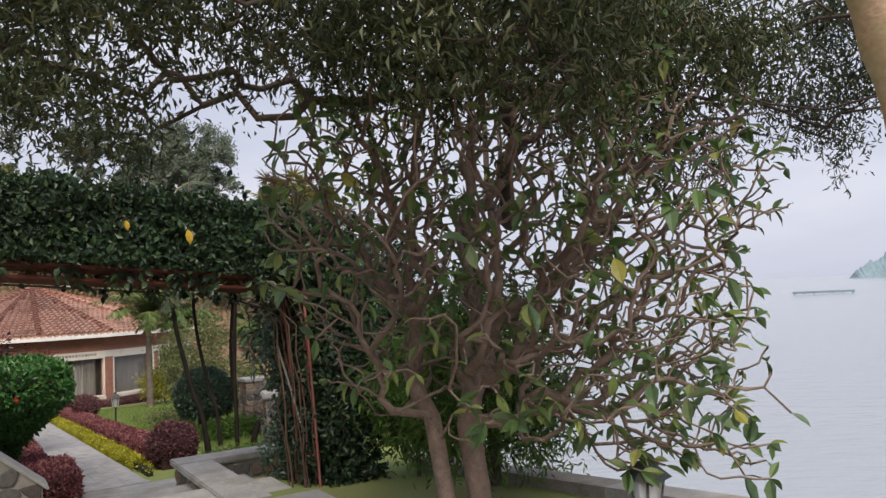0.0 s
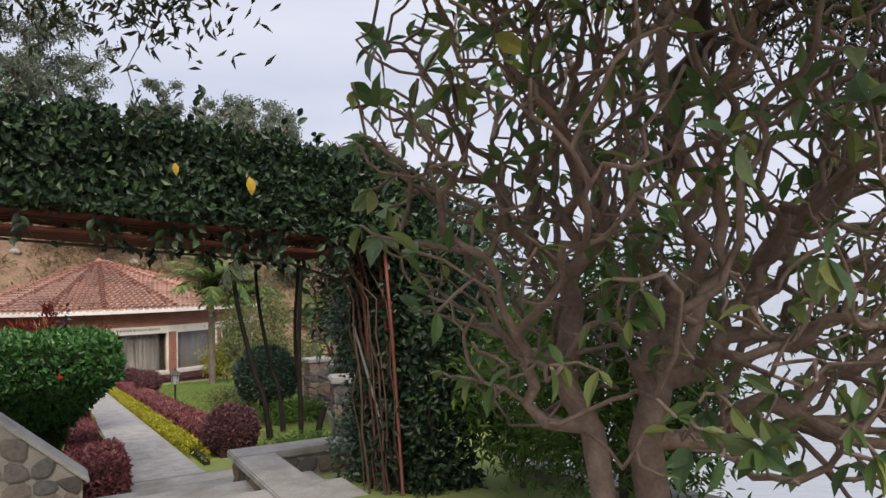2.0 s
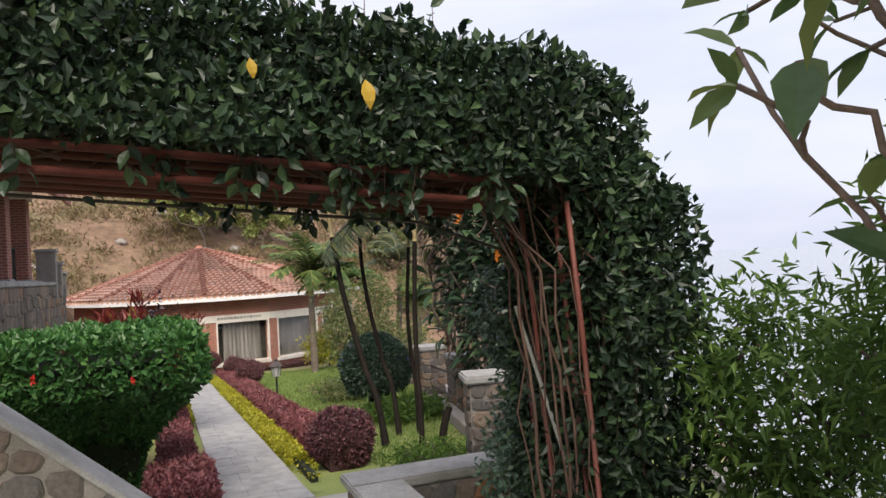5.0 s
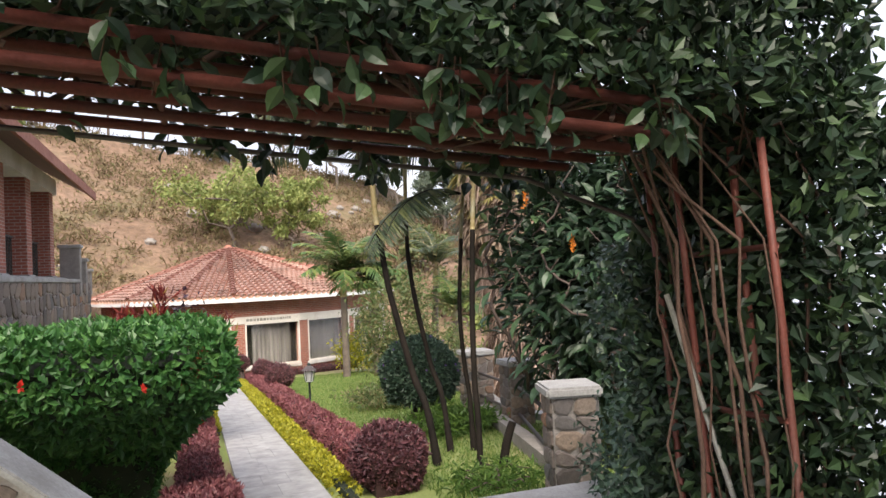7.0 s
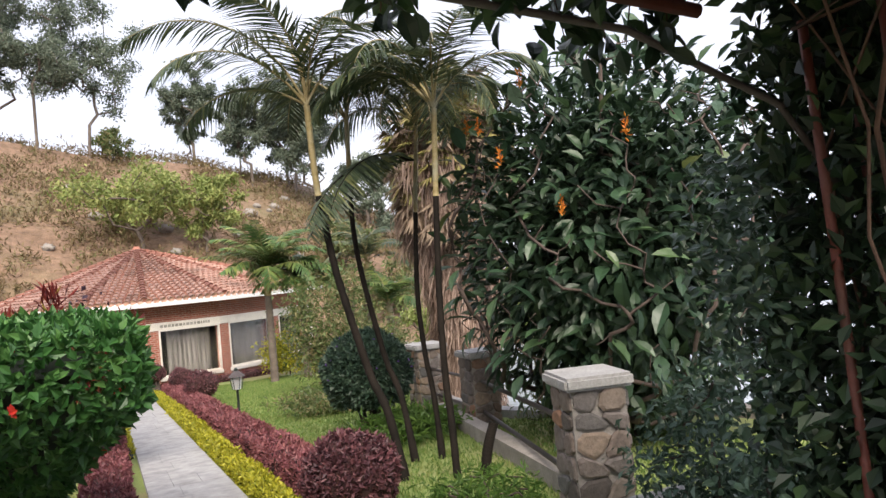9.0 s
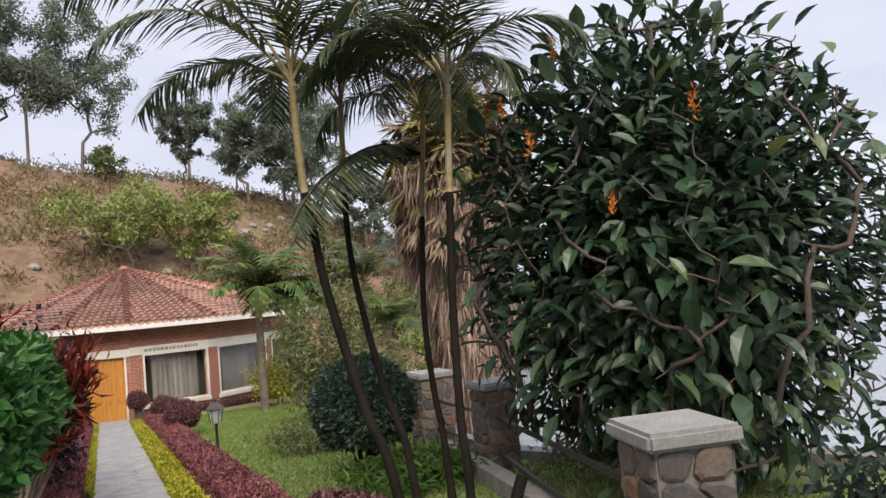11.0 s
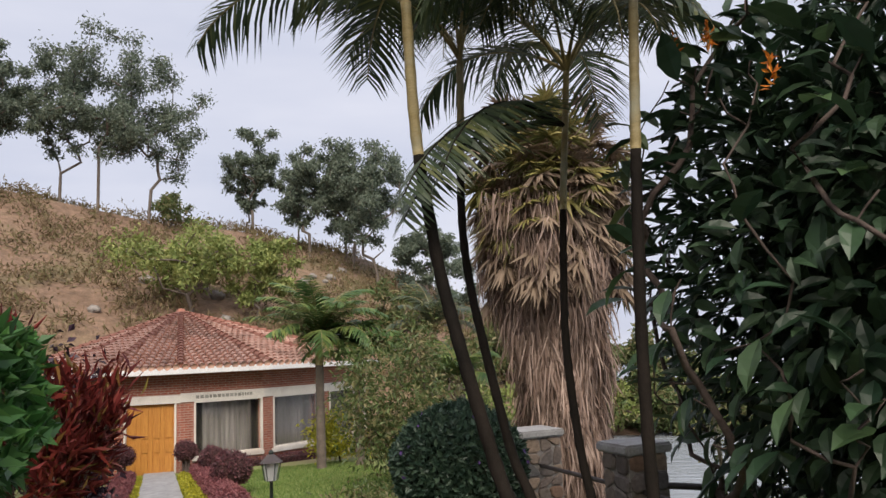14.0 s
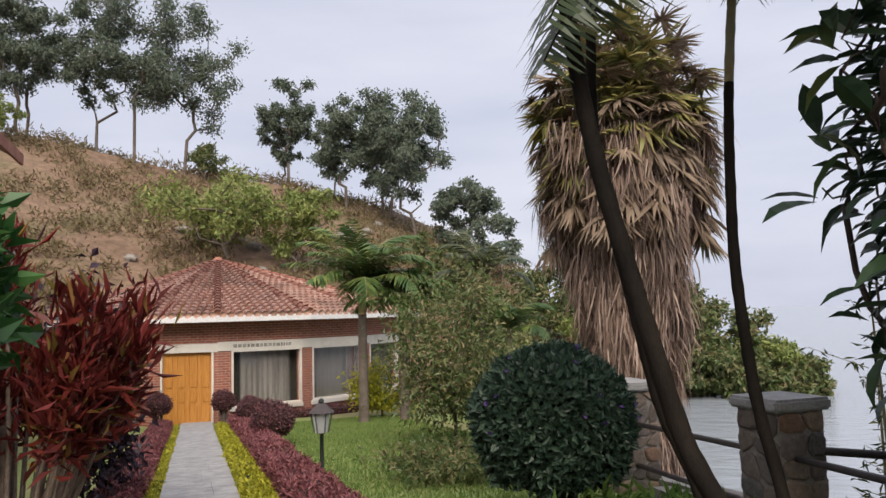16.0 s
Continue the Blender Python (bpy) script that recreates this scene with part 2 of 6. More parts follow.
# bush cores: the shade behind the leaves is put into these near-black colours
MAT["core"] = surface("shade_core_green", (0.008, 0.014, 0.008), (0.02, 0.03, 0.015), 8, 60, 0.95, 0.5)
MAT["core_red"] = surface("shade_core_red", (0.03, 0.012, 0.012), (0.06, 0.025, 0.025), 8, 60, 0.95, 0.5)
MAT["grass"] = leaf_mat("grass_blade", [(0, (0.10, 0.18, 0.04)), (0.6, (0.18, 0.27, 0.07)), (1, (0.30, 0.33, 0.12))], 0.6, 0.3)
MAT["orange"] = leaf_mat("orange_flower", [(0, (0.50, 0.13, 0.015)), (1, (0.65, 0.25, 0.03))], 0.5, 0.3)
MAT["red"] = leaf_mat("red_flower", [(0, (0.50, 0.02, 0.02)), (1, (0.62, 0.05, 0.03))], 0.5, 0.3)
MAT["yellow_leaf"] = leaf_mat("yellowed_leaf", [(0, (0.50, 0.30, 0.03)), (1, (0.55, 0.38, 0.05))], 0.5, 0.3)
MAT["violet"] = leaf_mat("violet_flower", [(0, (0.10, 0.04, 0.22)), (1, (0.16, 0.08, 0.30))], 0.5, 0.3)
MAT["curtain"] = surface("grey_curtain", (0.09, 0.085, 0.085), (0.22, 0.205, 0.20), 2, 30, 0.9, 0.1, stretch=(5, 5, 0.1))
MAT["soffit"] = surface("brown_soffit", (0.17, 0.10, 0.09), (0.22, 0.14, 0.12), 3, 40, 0.7, 0.1)
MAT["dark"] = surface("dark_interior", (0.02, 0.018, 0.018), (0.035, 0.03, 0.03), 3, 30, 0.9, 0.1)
MAT["arch_paint"] = surface("grey_arch_panel", (0.10, 0.095, 0.09), (0.15, 0.14, 0.135), 3, 30, 0.7, 0.1)
# blue-grey with the lake haze put into the colour, for all far things
MAT["far_haze"] = surface("hazy_far_shore", (0.17, 0.24, 0.29), (0.21, 0.29, 0.33), 0.02, 0.2, 1.0, 0.0)
MAT["frost"], _nt, _bs = material("frosted_glass")
_bs.inputs["Base Color"].default_value, _bs.inputs["Roughness"].default_value = (0.75, 0.76, 0.78, 1), 0.35
_bs.inputs["Transmission Weight"].default_value = 0.5
MAT["glass"], _nt, _bs = material("window_glass")
_g = _nt.nodes.new("ShaderNodeBsdfGlass")
_g.inputs["Roughness"].default_value = 0.0
_t = _nt.nodes.new("ShaderNodeBsdfTransparent")
_m = _nt.nodes.new("ShaderNodeMixShader")
_m.inputs[0].default_value = 0.4
_nt.links.new(_g.outputs[0], _m.inputs[1])
_nt.links.new(_t.outputs[0], _m.inputs[2])
_nt.links.new(_m.outputs[0], _nt.nodes["Material Output"].inputs[0])

# water: rippled, with reflection; its base colour is paled to stand for haze
MAT["water"], _nt, _bs = material("lake_water")
_bs.inputs["Base Color"].default_value = (0.30, 0.33, 0.37, 1)
_bs.inputs["Roughness"].default_value = 0.16
_bs.inputs["IOR"].default_value = 1.33
_bs.inputs["Specular IOR Level"].default_value = 0.6
bumped(_nt, _bs, noise_tex(_nt, 0.9, 6, (0.6, 1.6, 1)), 0.35, 0.25)

# terrain: dry red-brown earth with straw and grass, lawn within the garden
MAT["earth"], _nt, _bs = material("dry_hill_earth")
_c = ramp(_nt, noise_tex(_nt, 0.16, 8), [(0.3, (0.15, 0.095, 0.063)), (0.5, (0.25, 0.165, 0.118)), (0.68, (0.16, 0.14, 0.075))])
_c = mixed(_nt, _c, ramp(_nt, noise_tex(_nt, 2.2, 8), [(0.3, (0.55, 0.55, 0.5)), (0.7, (1.3, 1.25, 1.2))]), 0.8, 'MULTIPLY')
_nt.links.new(_c, _bs.inputs["Base Color"])
_bs.inputs["Roughness"].default_value = 0.95
bumped(_nt, _bs, noise_tex(_nt, 1.6, 8), 0.8, 0.5)
MAT["lawn"] = surface("lawn_soil_and_grass", (0.16, 0.22, 0.055), (0.26, 0.30, 0.10), 0.7, 40, 0.95, 0.6, stain=(0.24, 0.20, 0.10))

# ---- geometry helpers ----
U, N, C0 = Vector((-0.555, 0.832)), Vector((0.832, 0.555)), Vector((-6.03, 12.28))
RZ = math.degrees(math.atan2(0.555, 0.832))
rng = np.random.default_rng(7)


def W(a, b, z=0.0):
    """Garden frame to world: a along the path, b to its right."""
    p = C0 + U * a + N * b
    return Vector((p.x, p.y, z))


def AB(x, y):
    dx, dy = x - C0.x, y - C0.y
    return dx * U.x + dy * U.y, dx * N.x + dy * N.y


def mesh_obj(name, verts, faces, mat, parent=None, smooth=False, label=""):
    """faces: an (n, 3) or (n, 4) array, or a list of such arrays."""
    me = bpy.data.meshes.new(name)
    verts = np.asarray(verts, dtype=np.float32)
    groups = [np.asarray(f, dtype=np.int32) for f in (faces if isinstance(faces, list) else [faces])]
    groups = [g for g in groups if len(g)]
    loops = np.concatenate([g.ravel() for g in groups])
    counts = np.concatenate([np.full(len(g), g.shape[1]) for g in groups])
    starts = np.concatenate([[0], np.cumsum(counts)[:-1]])
    me.vertices.add(len(verts))
    me.vertices.foreach_set("co", verts.ravel())
    me.loops.add(len(loops))
    me.loops.foreach_set("vertex_index", loops)
    me.polygons.add(len(counts))
    me.polygons.foreach_set("loop_start", starts.astype(np.int32))
    me.update(calc_edges=True)
    me.polygons.foreach_set("use_smooth", np.full(len(counts), smooth))
    me.materials.append(mat)
    ob = new(name, me)
    if parent:
        ob.parent = parent
    if label:
        tagged(ob, label)
    return ob


def part(name, bm, mat, parent=None, label="", smooth=False):
    me = bpy.data.meshes.new(name)
    bm.to_mesh(me)
    bm.free()
    me.materials.append(mat)
    if smooth:
        for p in me.polygons:
            p.use_smooth = True
    ob = new(name, me)
    if parent:
        ob.parent = parent
    if label:
        tagged(ob, label)
    return ob


def thing(name, m, label, category, group="", kind=""):
    e = new(name)
    e.matrix_world = m
    return tagged(e, label, category, group, kind)


def box(bm, x0, y0, z0, x1, y1, z1, bevel=0.0):
    vs = [bm.verts.new(p) for p in ((x0, y0, z0), (x1, y0, z0), (x1, y1, z0), (x0, y1, z0), (x0, y0, z1), (x1, y0, z1), (x1, y1, z1), (x0, y1, z1))]
    fs = [bm.faces.new([vs[i] for i in q]) for q in ((0, 3, 2, 1), (4, 5, 6, 7), (0, 1, 5, 4), (1, 2, 6, 5), (2, 3, 7, 6), (3, 0, 4, 7))]
    if bevel:
        edges = {e for f in fs for e in f.edges}
        bmesh.ops.bevel(bm, geom=list(edges), offset=bevel, segments=2, affect='EDGES')
    return bm


def boxed(x0, y0, z0, x1, y1, z1, bevel=0.0):
    return box(bmesh.new(), x0, y0, z0, x1, y1, z1, bevel)


class Tubes:
    """Collects tapered tubes along polylines."""

    def __init__(self):
        self.v, self.f, self.n = [], [], 0

    def add(self, pts, radii, seg=6, cap=True):
        pts = np.asarray(pts, float)
        radii = np.broadcast_to(np.asarray(radii, float), (len(pts),))
        tang = np.gradient(pts, axis=0)
        tang /= np.linalg.norm(tang, axis=1, keepdims=True) + 1e-9
        ref = np.array([0, 0, 1.0]) if abs(tang[0][2]) < 0.9 else np.array([1.0, 0, 0])
        side = np.cross(tang, ref)
        side /= np.linalg.norm(side, axis=1, keepdims=True) + 1e-9
        up = np.cross(side, tang)
        ang = np.arange(seg) * 2 * np.pi / seg
        ring = pts[:, None] + radii[:, None, None] * (np.cos(ang)[None, :, None] * side[:, None] + np.sin(ang)[None, :, None] * up[:, None])
        k = len(pts)
        self.v.append(ring.reshape(-1, 3))
        i = np.arange(k - 1)[:, None] * seg
        j = np.arange(seg)[None]
        jn = (j + 1) % seg
        q = np.stack([i + j, i + jn, i + seg + jn, i + seg + j], -1).reshape(-1, 4) + self.n
        self.f.append(q)
        self.n += k * seg
        if cap:
            for base in (0, (k - 1) * seg):
                self.v.append((pts[0] if base == 0 else pts[-1])[None])
                c = self.n
                b0 = c - k * seg + base if base == 0 else c - 1 - seg
                tri = np.stack([b0 + np.arange(seg), b0 + (np.arange(seg) + 1) % seg, np.full(seg, c)], -1)
                self.f.append(np.concatenate([tri, tri[:, 2:]], 1)[:, :3])
                self.n += 1

    def done(self, name, mat, parent=None, label="", smooth=True):
        quads = [f for f in self.f if f.shape[1] == 4]
        tris = [f for f in self.f if f.shape[1] == 3]
        groups = [np.concatenate(quads)] + ([np.concatenate(tris)] if tris else [])
        return mesh_obj(name, np.concatenate(self.v), groups, mat, parent, smooth, label)


LEAF_SMALL = (np.array([(0, 0, 0), (0.5, 0.45, 0.10), (0, 1, -0.1), (-0.5, 0.45, 0.10)]), np.array([(0, 1, 2), (0, 2, 3)]))
LEAF_BIG = (np.array([(0, 0, 0), (0.30, 0.18, 0.05), (0.5, 0.42, 0.07), (0.36, 0.72, 0.02), (0, 1, -0.16), (-0.36, 0.72, 0.02), (-0.5, 0.42, 0.07), (-0.30, 0.18, 0.05), (0, 0.42, 0.0), (0, 0.72, -0.05)]),
            np.array([(0, 1, 8), (1, 2, 8), (2, 3, 9), (2, 9, 8), (3, 4, 9), (4, 5, 9), (5, 6, 9), (6, 8, 9), (6, 7, 8), (7, 0, 8)]))


def unit(v):
    v = np.asarray(v, float)
    return v / (np.linalg.norm(v, axis=-1, keepdims=True) + 1e-9)


def leaves(name, pos, way, normal, length, width, mat, parent=None, shape=LEAF_SMALL, label="", kind=""):
    pos = np.asarray(pos, float)
    n = len(pos)
    y = unit(way)
    x = unit(np.cross(y, np.asarray(normal, float) + 1e-4))
    z = np.cross(x, y)
    tv, tf = shape
    L = np.broadcast_to(np.asarray(length, float), (n,))[:, None, None]
    Wd = np.broadcast_to(np.asarray(width, float), (n,))[:, None, None]
    v = pos[:, None] + L * tv[None, :, 1:2] * y[:, None] + Wd * tv[None, :, 0:1] * x[:, None] + L * tv[None, :, 2:3] * z[:, None]
    f = tf[None] + (np.arange(n) * len(tv))[:, None, None]
    ob = mesh_obj(name, v.reshape(-1, 3), f.reshape(-1, tf.shape[1]), mat, parent, False, label)
    if kind:
        tagged(ob, kind=kind)
    return ob


def lump(pts, amount, scale):
    """Uneven offset for points, smooth in space."""
    return np.array([noise.noise(Vector(p) * scale) for p in pts])[:, None] * amount


def scatter_box(n, x0, x1, y0, y1, z0, z1, taper=(1, 1), roundness=0.0):
    """Points and normals over a box's sides and top; taper scales the bottom in x and y."""
    dims = np.array([x1 - x0, y1 - y0, z1 - z0])
    areas = np.array([dims[0] * dims[2], dims[0] * dims[2], dims[1] * dims[2], dims[1] * dims[2], dims[0] * dims[1]])
    side = rng.choice(5, n, p=areas / areas.sum())
    u, v = rng.random(n), rng.random(n)
    p = np.zeros((n, 3))
    q = np.zeros((n, 3))
    for s in range(5):
        k = side == s
        if s < 2:
            p[k] = np.stack([u[k], np.full(k.sum(), float(s)), v[k]], 1)
            q[k] = (0, 2 * s - 1, 0.15)
        elif s < 4:
            p[k] = np.stack([np.full(k.sum(), float(s - 2)), u[k], v[k]], 1)
            q[k] = (2 * (s - 2) - 1, 0, 0.15)
        else:
            p[k] = np.stack([u[k], v[k], np.ones(k.sum())], 1)
            q[k] = (0, 0, 1)
    c = p - 0.5
    if roundness:
        r = np.linalg.norm(c * 2, axis=1, keepdims=True)
        c = c * (1 - roundness * np.clip(r - 1.0, 0, 1) * 0.55)
    h = (c[:, 2:3] + 0.5)
    k = np.concatenate([taper[0] + (1 - taper[0]) * h, taper[1] + (1 - taper[1]) * h], 1)
    c[:, :2] *= k
    return c * dims + np.array([(x0 + x1) / 2, (y0 + y1) / 2, (z0 + z1) / 2]), q


def bush_leaves(name, pts, nrm, length, mat, parent, width=0.5, spread=0.7, depth=0.08, label="", shape=LEAF_SMALL, kind=""):
    n = len(pts)
    q = unit(nrm)
    r = unit(rng.normal(size=(n, 3)))
    way = unit(q * 0.55 + r * spread + (0, 0, 0.15))
    L = length * (0.65 + 0.7 * rng.random(n))
    pos = pts - q * (depth * rng.random((n, 1))) + lump(pts, depth * 0.9, 2.3) * q
    return leaves(name, pos, way, q + 0.5 * unit(rng.normal(size=(n, 3))), L, L * width, mat, parent, shape, label, kind)


def sphere_points(n, centre, radii, low=-0.6):
    d = unit(rng.normal(size=(n * 2, 3)))
    d = d[d[:, 2] > low][:n]
    return d * radii + np.asarray(centre), unit(d / np.asarray(radii))


def blob(name, centre, radii, mat, parent, squash=0.1, low=None):
    bm = bmesh.new()
    bmesh.ops.create_icosphere(bm, subdivisions=3, radius=1)
    for v in bm.verts:
        k = 1 + squash * noise.noise(v.co * 2.5)
        v.co = Vector((v.co.x * radii[0] * k + centre[0], v.co.y * radii[1] * k + centre[1], v.co.z * radii[2] * k + centre[2]))
        if low is not None:
            v.co.z = max(v.co.z, low)
    return part(name, bm, mat, parent, smooth=True)


def grow(roots, targets, twist=0.35, tip=0.006, power=2.3, pull=0.35, seg=6, jitter=0.0):
    """A branching skeleton: each target joins the nearest node, weighed by its way from the root. Returns tubes, tips and their ways."""
    nodes = [np.array(p, float) for p in roots]
    parent = [-1] + list(range(len(roots) - 1))
    depth = [0.0]
    for i in range(1, len(nodes)):
        depth.append(depth[-1] + np.linalg.norm(nodes[i] - nodes[i - 1]))
    base = nodes[-1]
    first = max(0, len(roots) - 2)
    targets = sorted([np.array(t, float) for t in targets], key=lambda t: np.linalg.norm(t - base))
    arr = np.zeros((len(nodes) + len(targets) * 3 + 5, 3))
    dep = np.zeros(len(arr))
    arr[:len(nodes)], dep[:len(nodes)] = nodes, depth
    for t in targets:
        k = len(nodes)
        cost = np.linalg.norm(arr[first:k] - t, axis=1) + pull * dep[first:k] * 0.5
        i = int(np.argmin(cost)) + first
        gap = t - nodes[i]
        steps = 2
        bend = rng.normal(size=3) * np.linalg.norm(gap) * twist * 0.25
        bend[2] -= np.linalg.norm(gap) * twist * 0.12
        prev = i
        for s in range(1, steps + 1):
            f = s / steps
            p = nodes[i] + gap * f + bend * math.sin(math.pi * f)
            nodes.append(p)
            parent.append(prev)
            arr[len(nodes) - 1] = p
            dep[len(nodes) - 1] = dep[prev] + np.linalg.norm(p - nodes[prev])
            prev = len(nodes) - 1
    kids = [[] for _ in nodes]
    for i, p in enumerate(parent):
        if p >= 0:
            kids[p].append(i)
    rad = [0.0] * len(nodes)
    for i in range(len(nodes) - 1, -1, -1):
        rad[i] = tip if not kids[i] else sum(rad[c] ** power for c in kids[i]) ** (1 / power)
    tubes = Tubes()
    started = [(0, None)]
    while started:
        i, before = started.pop()
        line, rr = ([nodes[before]], [rad[i]]) if before is not None else ([], [])
        while True:
            line.append(nodes[i])
            rr.append(rad[i])
            if not kids[i]:
                break
            ks = sorted(kids[i], key=lambda c: -rad[c])
            for c in ks[1:]:
                started.append((c, i))
            i = ks[0]
        if len(line) > 1:
            tubes.add(line, rr, seg if rr[0] > 3 * tip else max(4, seg - 2))
    tips = [i for i in range(len(nodes)) if not kids[i]]
    pos = np.array([nodes[i] for i in tips])
    way = unit(np.array([nodes[i] - nodes[parent[i]] for i in tips]))
    return tubes, pos, way


def stone_pieces(parent, m, us, vs, clip, size=0.2, proud=0.03, mat="stone"):
    """Irregular stones over a flat face: m maps (u, v, out) to the parent's frame; clip(u, v) tells whether the face goes on there."""
    nu, nv = max(1, round((us[1] - us[0]) / size)), max(1, round((vs[1] - vs[0]) / (size * 0.8)))
    su, sv = (us[1] - us[0]) / nu, (vs[1] - vs[0]) / nv
    g = {}
    for i in range(nu + 1):
        for j in range(nv + 1):
            ju = 0 if i in (0, nu) else random.uniform(-0.3, 0.3)
            jv = 0 if j in (0, nv) else random.uniform(-0.3, 0.3)
            g[i, j] = Vector((us[0] + (i + ju + (0.25 if j % 2 and 0 < i < nu else 0)) * su, vs[0] + (j + jv) * sv))
    for i in range(nu):
        for j in range(nv):
            quad = [g[i, j], g[i + 1, j], g[i + 1, j + 1], g[i, j + 1]]
            c = sum(quad, Vector((0, 0))) / 4
            if not clip(c.x, c.y):
                continue
            ring = []
            for k in range(4):
                p, q = quad[k], quad[(k + 1) % 4]
                for f in (0.22, 0.78):
                    r = p.lerp(q, f)
                    ring.append(c + (r - c) * random.uniform(0.84, 1.02))
            bm = bmesh.new()
            out = proud * random.uniform(0.6, 1.3)
            low = [bm.verts.new(m @ Vector((p.x, p.y, -0.01))) for p in ring]
            mid = [bm.verts.new(m @ Vector((p.x, p.y, out * 0.6))) for p in ring]
            top = [bm.verts.new(m @ Vector((*(c + (p - c) * 0.78), out))) for p in ring]
            for k in range(8):
                n = (k + 1) % 8
                bm.faces.new((low[k], low[n], mid[n], mid[k]))
                bm.faces.new((mid[k], mid[n], top[n], top[k]))
            bm.faces.new(top)
            part("stone", bm, MAT[mat], parent)

# ---- terrain and water ----
LAKE = -4.0
GARDEN = pose(C0.x, C0.y, 0, 0, 0, RZ)   # local x: to the right of the path, y: along it


def walk_z(a):
    return float(np.interp(a, (-40, -13.4, -10.5, -6.8, -5, -3.6, -1.9, 0, 26), (0.3, 0.06, -0.14, -0.46, -0.62, -0.86, -1.07, -1.19, -3.0)))


def shore_b(a):
    return float(np.interp(a, (-40, -12, -6, -4, -1, 1.2, 2.3, 4.9, 12, 22, 30), (3.2, 2.7, 2.7, 3.6, 6.2, 5.6, 4.35, 4.55, 6.5, 11.0, 17.0)))


def step(x, lo, hi):
    t = min(1.0, max(0.0, (x - lo) / (hi - lo)))
    return t * t * (3 - 2 * t)


def ground(x, y):
    a, b = AB(x, y)
    z = walk_z(a)
    # terrace on the uphill side
    up = 1.45 if a > -2 else 1.6
    z += (up - z) * step(-b, 4.3, 6.0) * step(a, -16, -4)
    # hill behind
    dx, dy = x + 5.0, y - 10.6
    r, phi = math.hypot(dx, dy), math.degrees(math.atan2(-dx, dy))
    top = float(np.interp(phi, (-180, -150, -20, 0, 5, 9.8, 17.6, 27, 37.7, 44, 60, 100, 150, 180), (6, -9, -9, -9, -1.5, 4.2, 8.6, 11.4, 12.8, 14.0, 15, 15, 8, 6)))
    f = float(np.interp(r, (33, 40, 60, 90, 400, 4000), (0, 0.36, 1, 1.12, 1.2, 0.6)))
    if top > -2.8:
        h = -2.8 + (top + 2.8) * f + (0.5 * noise.noise(Vector((x * 0.12, y * 0.12, 0))) * min(1, max(0, (r - 36) / 10)))
        if r > 33:
            z = max(z, h) if b < shore_b(a) + 2 or h > -3.5 else z
    else:
        z = min(z, -2.8 + (top + 2.8) * f) if r > 33 else z
    drop = step(b, shore_b(a) + 0.15, shore_b(a) + 2.5)
    if drop > 0 and not (phi > 4 and r > 36 and z > -2.6):
        z += (-6.5 - z) * drop
    # wooded spit across the bay
    e = ((x + 8) / 10.5) ** 2 + ((y - 51) / 3.2) ** 2
    if e < 1.6:
        z = max(z, -3.2 - 1.4 * e)
    return z


def build_terrain():
    radii = [0.0]
    s = 0.28
    while radii[-1] < 4500:
        radii.append(radii[-1] + s)
        s *= 1.035 if radii[-1] < 70 else 1.25
    na = 260
    ox, oy = -5.0, 11.0
    verts, quads = [], []
    for r in radii[1:]:
        for k in range(na):
            t = 2 * math.pi * k / na
            x, y = ox + r * math.cos(t), oy + r * math.sin(t)
            verts.append((x, y, ground(x, y)))
    for i in range(len(radii) - 2):
        for k in range(na):
            k2 = (k + 1) % na
            quads.append((i * na + k, i * na + k2, (i + 1) * na + k2, (i + 1) * na + k))
    verts.append((ox, oy, ground(ox, oy)))
    tris = [(k, (k + 1) % na, len(verts) - 1) for k in range(na)]
    ob = mesh_obj("ground", verts, [np.array(quads), np.array(tris)], MAT["earth"], smooth=True)
    ob.data.materials.append(MAT["lawn"])
    for p in ob.data.polygons:
        a, b = AB(p.center.x, p.center.y)
        if -9 < a < 24 and -4.4 < b < shore_b(a) + 0.3:
            p.material_index = 1
    tagged(ob, "lawn and dry red-brown hillside with straw grass", "ground", kind="structure")


build_terrain()
mesh_obj("water", [(-5000, -5000, LAKE), (5000, -5000, LAKE), (5000, 5000, LAKE), (-5000, 5000, LAKE)], np.array([(0, 1, 2, 3)]), MAT["water"])
tagged(bpy.data.objects["water"], "pale rippled lake water under an overcast sky", "lake", kind="structure")

# ---- paving: sloping path, then broad steps up to the terrace ----
path = thing("pavement", GARDEN, "grey stone-paved garden path between low hedges", "path", kind="structure")


def build_path():
    rows = np.arange(-2.4, 22.1, 0.35)
    v, f = [], []
    for i, a in enumerate(rows):
        for b in (-0.43, 0.43):
            v.append((b, a, walk_z(a) + 0.03))
        for b in (-0.43, 0.43):
            v.append((b, a, walk_z(a) - 0.15))
        if i:
            k = 4 * i
            f += [(k - 4, k - 3, k + 1, k), (k - 4, k, k + 2, k - 2), (k - 3, k - 1, k + 3, k + 1)]
    mesh_obj("bed", v, np.array(f), MAT["joint"], path, True)
    for i, a in enumerate(np.arange(-2.35, 22.0, 0.62)):
        cuts = [-0.43, random.uniform(-0.18, 0.18), 0.43]
        if i % 3 == 1:
            cuts = [-0.43, -0.15, 0.15, 0.43]
        for b0, b1 in zip(cuts, cuts[1:]):
            bm = boxed(b0 + 0.001, a + 0.001, 0.0, b1 - 0.001, a + 0.619, 0.05, 0.002)
            for vert in bm.verts:
                vert.co.z += walk_z(vert.co.y) + random.uniform(-0.001, 0.001)
            part("slab", bm, MAT["paving"], path)


